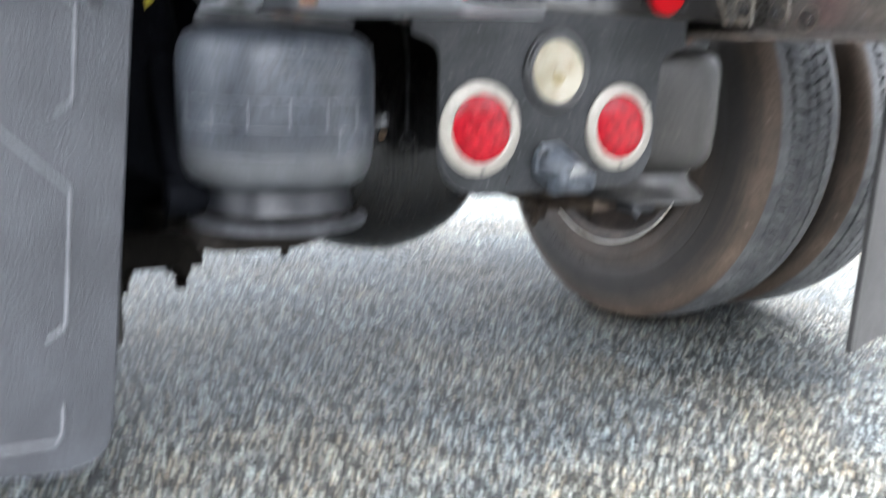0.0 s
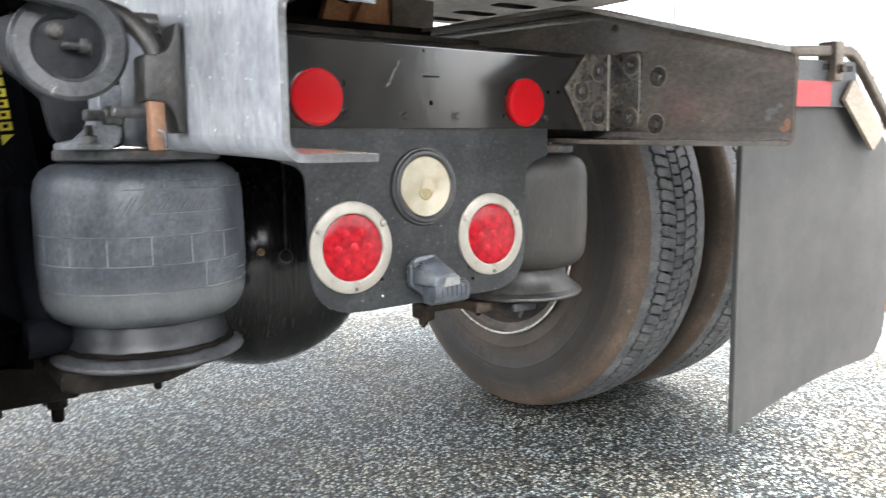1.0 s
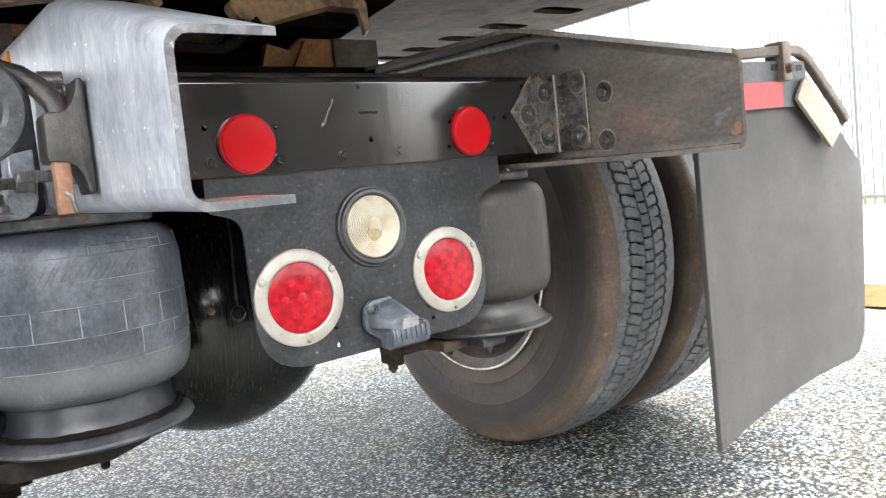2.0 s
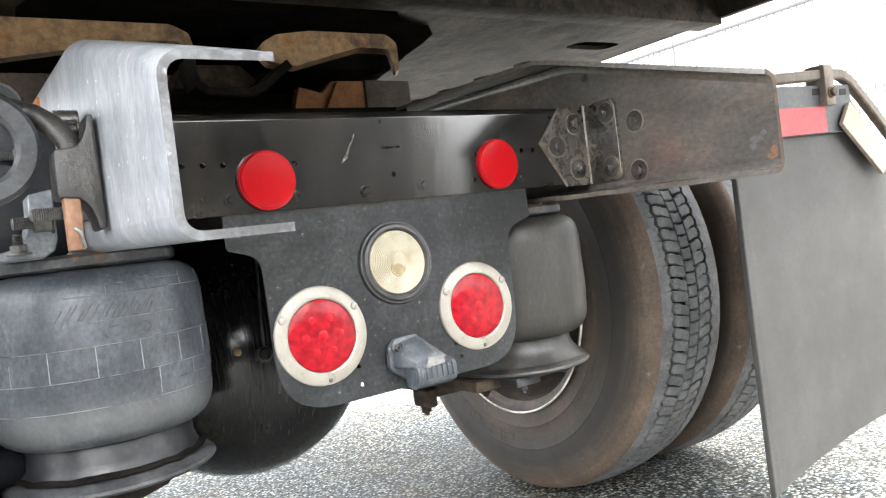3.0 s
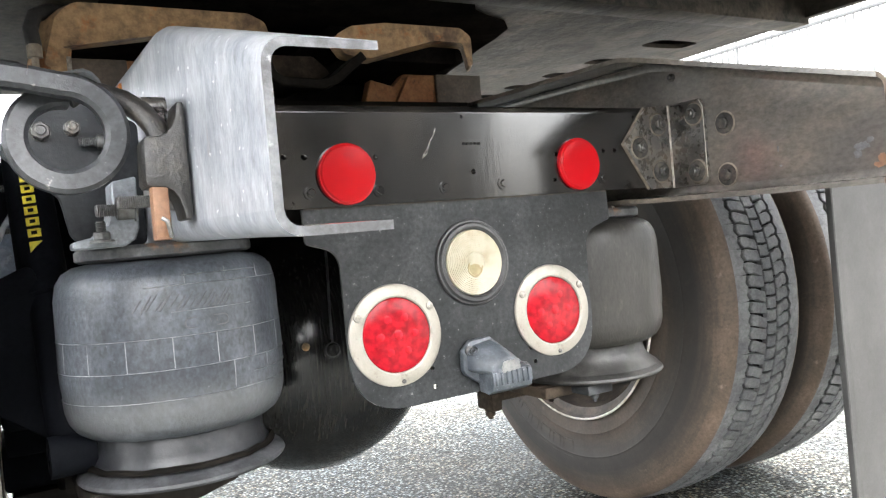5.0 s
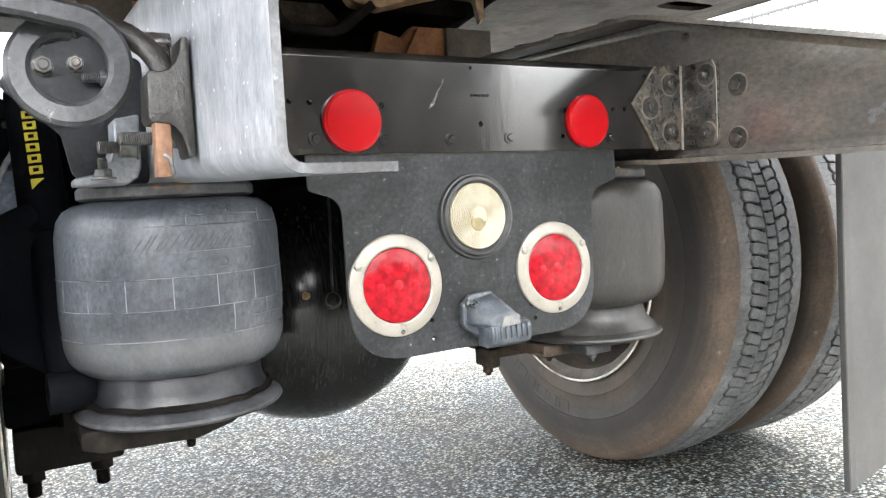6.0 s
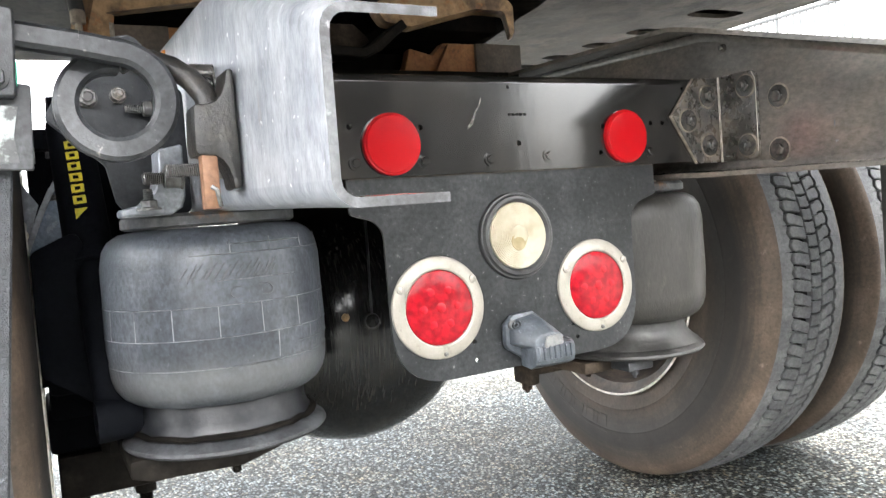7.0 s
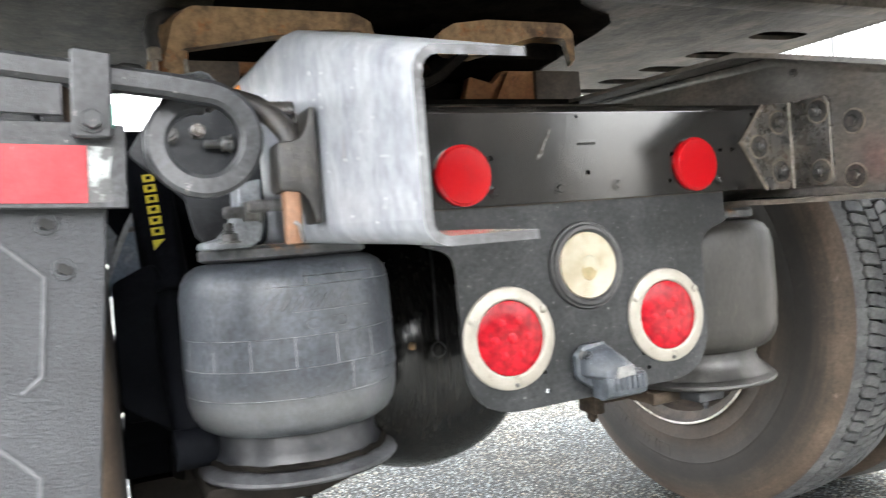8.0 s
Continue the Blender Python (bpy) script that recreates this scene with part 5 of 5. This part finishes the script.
# ---- mud flap hanger and its casting on the left rail ----
cast = thing("hanger_casting", at(-0.458, -0.12, 0.85), "dark cast hanger bracket bolted to the silver rail", "bracket")
pts = [(-0.002, 0.063), (-0.002, -0.061), (-0.010, -0.061), (-0.0115, -0.050), (-0.015, -0.039), (-0.020, -0.031), (-0.027, -0.0265), (-0.044, -0.025), (-0.0465, -0.020), (-0.0450, 0.023), (-0.0425, 0.0265),
       (-0.030, 0.027), (-0.022, 0.030), (-0.016, 0.037), (-0.0115, 0.048), (-0.009, 0.063)]
part("casting", prism(pts, -0.030, 0.018, 0.003, 2, 60), M_CAST, cast)
part("locking_bar", box((-0.041, -0.027, -0.081), (-0.0245, -0.008, -0.024), 0.002), M_COPPER, cast, "rust-brown locking bar")
bm = sweep_bar([(-0.034, -0.029, -0.058), (-0.029, -0.031, -0.062), (-0.026, -0.030, -0.079)], round_section(0.0024, 6))
part("cotter_pin", bm, M_BOLT, cast)
part("bolt", add(bmesh.new(), bolt_mesh(0.0115, 0.014, 1.25, 0.052), at(-0.002, 0.03, -0.036) @ TO_LEFT), M_BOLT, cast)
part("sleeve", add(bmesh.new(), lathe([(0.0, 0), (0.0125, 0), (0.0125, 0.026), (0.008, 0.027), (0.008, 0.040), (0.0, 0.040)], 24), at(-0.002, 0.068, 0.074) @ TO_LEFT), M_BRACKET, cast)
part("nut", add(bmesh.new(), bolt_mesh(0.0125, 0.013, 1.15), at(-0.006, 0.048, 0.058) @ TO_LEFT), M_BRACKET, cast)

clevis = thing("spring_clevis", at(-0.53, 0.05, 0.772), "dull silver curved clevis above the air spring", "bracket")
arc = [(-0.032, -0.002), (0.026, -0.002), (0.039, 0.006), (0.044, 0.020), (0.045, 0.084), (0.016, 0.078), (0.015, 0.050), (0.008, 0.027), (-0.008, 0.012), (-0.032, 0.007)]
part("strap", prism(arc, -0.012, 0.05, 0.002, 1, 60), M_DULL, clevis)
part("stud", add(bmesh.new(), bolt_mesh(0.0095, 0.010, 1.5, 0.014), at(-0.002, -0.028, 0.004)), M_BOLT, clevis)
part("stud", add(bmesh.new(), bolt_mesh(0.0125, 0.020, 1.2, 0.026), at(0.040, -0.026, 0.042) @ TO_LEFT), M_BOLT, clevis)
part("rear_plate", prism(rounded([(-0.077, 0.176), (0.0, 0.20), (0.071, 0.17), (0.071, 0.0), (0.016, 0.0), (-0.010, 0.0), (-0.026, 0.02), (-0.035, 0.07), (-0.104, 0.133)], 0.012, 3), 0.10, 0.115, 0.003), M_BACKPLATE, clevis)
for xx, zz, rr in ((-0.050, 0.158, 0.011), (-0.012, 0.162, 0.009)):
    part("stud", add(bmesh.new(), bolt_mesh(rr, 0.012, 1.2, 0.006), at(xx, 0.10, zz) @ TO_REAR), M_BRACKET, clevis)
part("stud", add(bmesh.new(), bolt_mesh(0.010, 0.012, 1.3, 0.024), at(0.03, 0.085, 0.142) @ TO_LEFT), M_BOLT, clevis)

hang_l = thing("flap_hanger", at(-0.572, -0.10, 0.885), "chipped steel mud flap hanger with a coiled loop", "hanger", "flap hangers")
path = [(-0.80, -0.012, 0.150), (-0.28, -0.012, 0.092), (-0.18, -0.012, 0.076), (-0.09, -0.012, 0.064), (-0.03, -0.012, 0.056)]
for k in range(0, 41):
    a = radians(90 - 9.2 * k)
    rr = 0.0500 - 0.0045 * k / 40
    path.append((0.002 + rr * math.cos(a), -0.012 + 0.036 * k / 40, rr * math.sin(a)))
path += [(0.020, 0.024, 0.0510), (0.042, 0.020, 0.0480), (0.062, 0.010, 0.0390), (0.078, -0.003, 0.0240), (0.088, -0.015, 0.006), (0.092, -0.022, -0.012)]
sec_l = flat_section(0.0122, 0.013, 0.0045)
part("arm", sweep_bar(path[:5], sec_l), M_HANGER, hang_l)
part("coil", sweep_bar(path[4:46], sec_l), M_HANGER, hang_l)
part("tail", sweep_bar(path[45:], round_section(0.0125, 12)), M_CAST, hang_l, "brown weathered tail rod")


def flap(label, y, lean, pivot):
    f = thing("mud_flap", at(pivot[0], y, pivot[1]) @ Matrix.Rotation(radians(lean), 4, "Y"), label, "mud flap", "mud flaps")
    return f


# left flap: leans outwards at its foot
flap_l = flap("dark grey moulded rubber mud flap with raised ribs", -0.105, 5.6, (-0.669, 0.82))
sheet = rounded([(0.0, 0.06), (0.0, -0.60), (-0.61, -0.60), (-0.61, 0.06)], [0.01, 0.06, 0.06, 0.01], 6)
part("sheet", prism(sheet, 0.0, 0.010, 0.002, 1, 60), M_FLAPDARK, flap_l)


def ridge(parent, pts, w=0.0042, d=0.0025):
    """A raised line on the sheet, mitred at its corners."""
    pts = [Vector(p) for p in pts]
    left, right = [], []
    for i, p in enumerate(pts):
        u = (p - pts[i - 1]).normalized() if i else (pts[1] - p).normalized()
        v = (pts[i + 1] - p).normalized() if i + 1 < len(pts) else u
        n = (Vector((-u.y, u.x)) + Vector((-v.y, v.x))).normalized()
        n = n * (w / 2) / max(0.4, n.dot(Vector((-u.y, u.x))))
        left.append(tuple(p + n)), right.append(tuple(p - n))
    part("ridge", prism(left + right[::-1], -d, 0.0005, 0.0009, 1, 60), M_RIDGE, parent)


for line in ([(-0.30, -0.010), (-0.13, -0.010), (-0.055, -0.070), (-0.055, -0.167), (-0.072, -0.183)],
             [(-0.30, -0.204), (-0.124, -0.204), (-0.055, -0.264), (-0.055, -0.418), (-0.074, -0.433)],
             [(-0.055, -0.512), (-0.055, -0.549), (-0.062, -0.558), (-0.30, -0.575)]):
    ridge(flap_l, line)
for bx, bz in ((-0.055, -0.018), (-0.038, -0.062)):
    bm = lathe([(0.011, 0), (0.0105, 0.002), (0.0065, 0.0025), (0.0055, 0.0005), (0, 0.0005)], 24)
    part("boss", add(bmesh.new(), bm, at(bx, 0, bz) @ TO_REAR), M_FLAPDARK, flap_l)
    torn = lathe([(0.0075, 0.0), (0.006, 0.0028), (0.0, 0.0028)], 14)
    for v in torn.verts:
        v.co.x *= 1.25 + 0.3 * noise.noise(v.co * 300)
        v.co.y *= 0.8 + 0.3 * noise.noise(v.co * 260)
    part("hole", add(bmesh.new(), torn, at(bx + 0.001, 0, bz) @ Matrix.Rotation(radians(35), 4, "Y") @ TO_REAR), M_HOLE, flap_l)
back_l = part("flap_backing", prism(rounded([(0, 0), (0, -0.46), (-0.5, -0.46), (-0.5, 0.0)], 0.01, 2), 0, 0.008, 0.002, 1, 60), M_BACKFLAP)
back_l.matrix_world = at(-0.698, -0.085, 0.83) @ Matrix.Rotation(radians(0.6), 4, "Y")
tagged(back_l, "brown-black rubber backing sheet behind the mud flap", "flap backing")

plate_l = thing("flap_plate", at(-0.655, -0.118, 0.850) @ Matrix.Rotation(radians(3.0), 4, "Y"), "chipped steel flap plate with red and white tape", "flap plate", "flap plates")
part("plate", prism(rounded([(0.006, -0.032), (0.006, 0.05), (-0.03, 0.052), (-0.61, 0.05), (-0.61, -0.032)], 0.003, 2), -0.002, 0.006, 0.001, 1, 60), M_HANGER, plate_l)
part("red_tape", prism([(-0.030, -0.027), (-0.030, 0.029), (-0.33, 0.029), (-0.33, -0.027)], -0.0035, -0.0022), M_TAPE, plate_l, "red reflective tape")
part("white_tape", prism([(-0.0285, -0.027), (-0.006, -0.025), (-0.010, 0.0), (-0.006, 0.028), (-0.0285, 0.029)], -0.0035, -0.0022), M_WHITETAPE, plate_l, "torn white tape")
part("clamp", prism(rounded([(-0.006, 0.035), (-0.006, 0.118), (-0.042, 0.122), (-0.042, 0.035)], 0.004, 2), -0.018, -0.002, 0.002, 1, 50), M_HANGER, plate_l)
part("bolt", add(bmesh.new(), bolt_mesh(0.009, 0.007, 1.4), at(-0.024, -0.018, 0.052) @ TO_REAR), M_HANGER, plate_l)
part("upper_strip", prism([(-0.05, 0.058), (-0.05, 0.10), (-0.61, 0.112), (-0.61, 0.07)], 0.0, 0.006, 0.001, 1), M_HANGER, plate_l)

part("tie", box((-0.0062, -0.017, 0.046), (-0.0048, -0.006, 0.068), 0.0004), M_GREEN, plate_l, "scrap of green plastic tie")

# right flap: bowed, with its outer top corner cut away
flap_r = flap("flat grey rubber mud flap with a cut outer corner", -0.17, 0.0, (0.607, 0.0))
bm = bmesh.new()
cols, rows = 22, 14
front, rear = [], []
for i in range(cols + 1):
    u = i / cols
    x = 0.663 * u
    zt = 0.925 if x < 0.41 else 0.925 - (x - 0.41) * 0.88
    zb = 0.182 + 0.052 * (1 - (1 - u) ** 2.2)
    if x > 0.60:
        q = (x - 0.60) / 0.055
        zb += 0.05 * (1 - math.sqrt(max(0, 1 - q * q)))
    fc, rc = [], []
    for j in range(rows + 1):
        v = j / rows
        z = zt + (zb - zt) * v
        yy = 0.012 * math.sin(math.pi * u) * v + 0.02 * v * v * (u - 0.3)
        fc.append(bm.verts.new((x, yy, z)))
        rc.append(bm.verts.new((x, yy + 0.010, z)))
    front.append(fc), rear.append(rc)
for i in range(cols):
    for j in range(rows):
        bm.faces.new((front[i][j], front[i + 1][j], front[i + 1][j + 1], front[i][j + 1]))
        bm.faces.new((rear[i][j], rear[i][j + 1], rear[i + 1][j + 1], rear[i + 1][j]))
    bm.faces.new((front[i][0], rear[i][0], rear[i + 1][0], front[i + 1][0]))
    bm.faces.new((front[i][-1], front[i + 1][-1], rear[i + 1][-1], rear[i][-1]))
for j in range(rows):
    bm.faces.new((front[0][j], front[0][j + 1], rear[0][j + 1], rear[0][j]))
    bm.faces.new((front[-1][j], rear[-1][j], rear[-1][j + 1], front[-1][j + 1]))
part("sheet", bm, M_FLAP, flap_r)
bm = bmesh.new()
rings = []
for j in range(rows + 1):
    v = j / rows
    z = 0.84 + (0.186 - 0.84) * v
    yy = 0.02 * ((0.925 - z) / 0.743) ** 2 * -0.3
    rings.append([bm.verts.new((xx, yy + dy, z)) for xx, dy in ((-0.002, 0.004), (-0.002, -0.0015), (0.0, -0.003), (0.015, -0.003), (0.019, 0.0005))])
for a, b in zip(rings, rings[1:]):
    for i in range(4):
        bm.faces.new((a[i], b[i], b[i + 1], a[i + 1]))
part("edge_fold", bm, M_FLAP, flap_r, "rolled inner edge")

plate_r = thing("flap_plate", at(0.61, -0.18, 0.0), "steel flap plate with red tape and a tilted beige plate", "flap plate", "flap plates")
part("plate", prism(rounded([(0.0, 0.838), (0.40, 0.848), (0.40, 0.945), (0.0, 0.935)], 0.004, 2), 0.0, 0.006, 0.001, 1, 60), M_HANGER, plate_r)
part("red_tape", prism([(0.05, 0.840), (0.298, 0.848), (0.298, 0.900), (0.05, 0.893)], -0.0015, -0.0003), M_TAPE, plate_r, "red reflective tape")
part("beige_plate", prism(rounded([(0.375, 0.907), (0.53, 0.794), (0.477, 0.750), (0.338, 0.862)], 0.004, 2), -0.012, -0.003, 0.001, 1), M_TAG, plate_r, "weathered beige plate")
for bx in (0.26, 0.31, 0.36):
    part("slot", prism([(bx, 0.922), (bx + 0.025, 0.923), (bx + 0.025, 0.936), (bx, 0.935)], -0.0008, 0.0), M_HOLE, plate_r)
hang_r = thing("flap_hanger", at(0.61, -0.165, 0.0), "bent steel mud flap hanger beside the rail's end", "hanger", "flap hangers")
path = [(-0.172, 0.08, 0.94), (0.05, 0.0, 0.948), (0.20, -0.01, 0.957), (0.33, -0.012, 0.966), (0.37, -0.012, 0.966), (0.40, -0.012, 0.955), (0.46, -0.012, 0.91), (0.56, -0.012, 0.828), (0.575, -0.012, 0.812)]
part("bar", sweep_bar(path, flat_section(0.0105, 0.010, 0.003)), M_BROWNSTEEL, hang_r)
path = [(0.40, 0.01, 0.93), (0.47, 0.01, 0.86), (0.55, 0.01, 0.795), (0.572, 0.0, 0.80), (0.575, -0.012, 0.815)]
part("brace", sweep_bar(path, round_section(0.008, 10)), M_BROWNSTEEL, hang_r)
part("clamp", box((0.285, -0.03, 0.90), (0.318, 0.012, 0.982), 0.003), M_BROWNSTEEL, hang_r)
part("bolt", add(bmesh.new(), bolt_mesh(0.008, 0.008, 1.4), at(0.30, -0.03, 0.925) @ TO_REAR), M_GRIME, hang_r)

# ---- fifth wheel ----
fw = thing("fifth_wheel", at(-0.09, 0.5, 1.0), "rusty tan fifth wheel coupling with forked ramps", "fifth wheel")


def ramp_horn(pts, y0, y1, rise):
    """A horn of the fork: a rear face, carried forwards and upwards."""
    bm = bmesh.new()
    rings = []
    for k in range(5):
        f = k / 4
        rings.append([bm.verts.new((x * (1 + 0.06 * f), y0 + (y1 - y0) * f, min(z + rise * f, 0.2195))) for x, z in pts])
    n = len(pts)
    for a, b in zip(rings, rings[1:]):
        for i in range(n):
            bm.faces.new((a[i], a[(i + 1) % n], b[(i + 1) % n], b[i]))
    bm.faces.new(rings[0]), bm.faces.new(rings[-1])
    return bm


left_horn = rounded([(-0.43, 0.190), (-0.40, 0.2155), (-0.20, 0.2175), (-0.09, 0.2165), (-0.055, 0.200), (-0.047, 0.165), (-0.062, 0.160), (-0.075, 0.182), (-0.14, 0.182), (-0.25, 0.166), (-0.38, 0.143), (-0.425, 0.135),
                     (-0.432, 0.10), (-0.455, 0.10)], [0.03, 0.03, 0, 0.03, 0.02, 0.006, 0.006, 0.02, 0.03, 0, 0, 0.012, 0.004, 0.01], 5)
right_horn = rounded([(0.085, 0.180), (0.13, 0.205), (0.22, 0.2175), (0.40, 0.2165), (0.428, 0.198), (0.427, 0.135), (0.416, 0.128), (0.404, 0.182), (0.33, 0.184), (0.25, 0.162), (0.17, 0.138), (0.11, 0.145)],
                     [0.02, 0.03, 0.03, 0.03, 0.02, 0.004, 0.004, 0.012, 0.03, 0, 0.02, 0.02], 5)
for horn in (left_horn, right_horn):
    part("ramp", bevelled(ramp_horn(horn, 0.0, 0.05, 0.0), 0.011, 3, 50), M_TANRUST, fw)
# webs, base and cradle are blackened to paint the cavity's shade
part("top_web", box((-0.40, 0.046, 0.186), (-0.06, 0.60, 0.217), 0.004), M_GREASESHADE, fw)
part("top_web", box((0.10, 0.046, 0.190), (0.42, 0.60, 0.217), 0.004), M_GREASESHADE, fw)
part("recess_bar", box((-0.42, 0.14, 0.125), (-0.05, 0.17, 0.150), 0.004), M_RUST, fw, "rust-brown bar in the recess")
part("leg", prism(rounded([(-0.447, 0.07), (-0.417, 0.07), (-0.408, 0.135), (-0.445, 0.135)], 0.004, 2), 0.002, 0.04, 0.002, 1), M_TANRUST, fw)
part("side_column", lathe([(0, 0.055), (0.010, 0.06), (0.012, 0.072), (0.009, 0.086), (0.007, 0.094), (0.011, 0.104), (0.011, 0.118), (0.006, 0.128), (0, 0.128)], 16), M_RUST, fw, "orange rusted column").location = (-0.450, 0.012, 0.0)
part("grease_pin", lathe([(0, 0.05), (0.006, 0.05), (0.006, 0.114), (0.0125, 0.114), (0.0125, 0.134), (0.009, 0.137), (0, 0.137)], 10), M_TAG, fw, "cream pin with a square head").location = (-0.467, 0.0, 0.0)
part("lube_hose", sweep_bar([(-0.467, 0.006, 0.135), (-0.470, 0.010, 0.165), (-0.462, 0.02, 0.192), (-0.44, 0.035, 0.206), (-0.41, 0.06, 0.2155)], round_section(0.013, 12)), M_TUBE, fw, "black rubber hose")
part("wire", sweep_bar([(-0.54, 0.0, 0.085), (-0.535, 0.0, 0.100), (-0.52, 0.0, 0.107), (-0.495, 0.0, 0.104), (-0.48, 0.0, 0.09)], round_section(0.003, 8)), M_TUBE, fw)
part("base_plate", box((-0.46, 0.04, 0.02), (0.46, 1.0, 0.055), 0.004), M_GREASESHADE, fw)
part("cradle", box((-0.34, 0.22, 0.055), (0.34, 0.9, 0.13), 0.01), M_GREASESHADE, fw)
part("locking_jaw", prism(rounded([(-0.09, 0.10), (0.05, 0.095), (0.10, 0.115), (0.06, 0.150), (-0.06, 0.150)], 0.01, 3), 0.05, 0.25, 0.006), M_GRIME, fw)
part("mount_gusset", prism(rounded([(0.22, 0.065), (0.42, 0.065), (0.42, 0.145), (0.33, 0.145), (0.30, 0.115), (0.24, 0.13)], 0.004, 2), 0.16, 0.19, 0.002, 1), M_RUST, fw)
throat = [(-0.060, 0.02, 0.146), (-0.060, 0.02, 0.118), (-0.050, 0.02, 0.096), (-0.030, 0.02, 0.083), (0.055, 0.02, 0.079), (0.090, 0.02, 0.094), (0.118, 0.022, 0.118), (0.150, 0.025, 0.142)]
part("throat_lip", sweep_bar(throat, flat_section(0.010, 0.03, 0.003)), M_SEAT, fw, "greasy dark lip of the throat")
# dark fill added to hold the shade under the right horn
part("ramp_core", box((0.19, 0.052, 0.146), (0.416, 0.60, 0.189), 0.004), M_GREASESHADE, fw)
part("mount_rib", prism([(0.30, 0.075), (0.33, 0.075), (0.36, 0.135), (0.335, 0.138)], 0.145, 0.162, 0.001, 1), M_RUST, fw)
part("mount_block", box((0.415, 0.15, 0.063), (0.545, 0.30, 0.145), 0.003), M_BROWNSTEEL, fw, "grey steel mounting block")
part("mount_block", box((-0.415, 0.0, 0.062), (-0.32, 0.13, 0.116), 0.002), M_BROWNSTEEL, fw, "grey steel mounting block")
part("mount_edge", box((-0.4185, -0.003, 0.062), (-0.411, 0.004, 0.118), 0.001), M_BRIGHT, fw)
part("mount_foot", prism([(-0.435, 0.058), (-0.365, 0.058), (-0.365, 0.064), (-0.39, 0.074), (-0.435, 0.066)], -0.03, 0.03, 0.001, 1), M_PLATE, fw)

bm = sweep_bar([(-0.458, -0.080, 0.0605), (-0.435, -0.080, 0.0645), (-0.405, -0.080, 0.0705), (-0.396, -0.080, 0.067), (-0.386, -0.078, 0.058), (-0.378, -0.076, 0.040)], flat_section(0.0022, 0.030, 0.001))
part("bent_tab", bm, M_DULL, fw, "pale bent sheet tab")

# top flange mounting strip over the crossmember
strip = part("deck_strip", box((-0.36, 0.30, 0.985), (0.33, 0.62, 0.998), 0.002), M_UNDER)
tagged(strip, "grimy steel strip between the rails", "steel strip")
marker = part("side_marker", box((-0.4600, 0.275, 0.997), (-0.4550, 0.318, 1.024), 0.001), M_ORANGE)
tagged(marker, "small orange marker stuck on the silver rail", "marker")

# ---- railing beyond the apron ----
railing = thing("railing", at(8.3, 0, 0.012), "grey steel railing with upright bars before dry grass", "railing")
for zz in (0.09, 2.92):
    part("rail", box((-0.02, -12.0, zz), (0.02, 24.0, zz + 0.04), 0.004), M_RAILING, railing)
for k in range(13):
    part("post", box((-0.014, -12.0 + 3 * k - 0.014, 0.0), (0.014, -12.0 + 3 * k + 0.014, 3.1), 0.003), M_RAILING, railing)
upright = lathe([(0.0, 0.02), (0.010, 0.02), (0.010, 3.05), (0.0, 3.07)], 8)
first = part("bar", upright, M_RAILING, railing)
first.location = (0, 0.05, 0)
for k in range(1, 90):
    ob = new("bar", first.data)
    ob.parent, ob.location = railing, (0, 0.05 + 0.10 * k, 0)
far = bmesh.new()
for lo, hi in ((-11.95, 0.0), (9.05, 23.95)):
    yy = lo
    while yy < hi:
        add(far, box((-0.009, yy - 0.009, 0.02), (0.009, yy + 0.009, 3.05), 0))
        yy += 0.10
tagged(part("far_bars", far, M_RAILING, railing), kind="stuff")
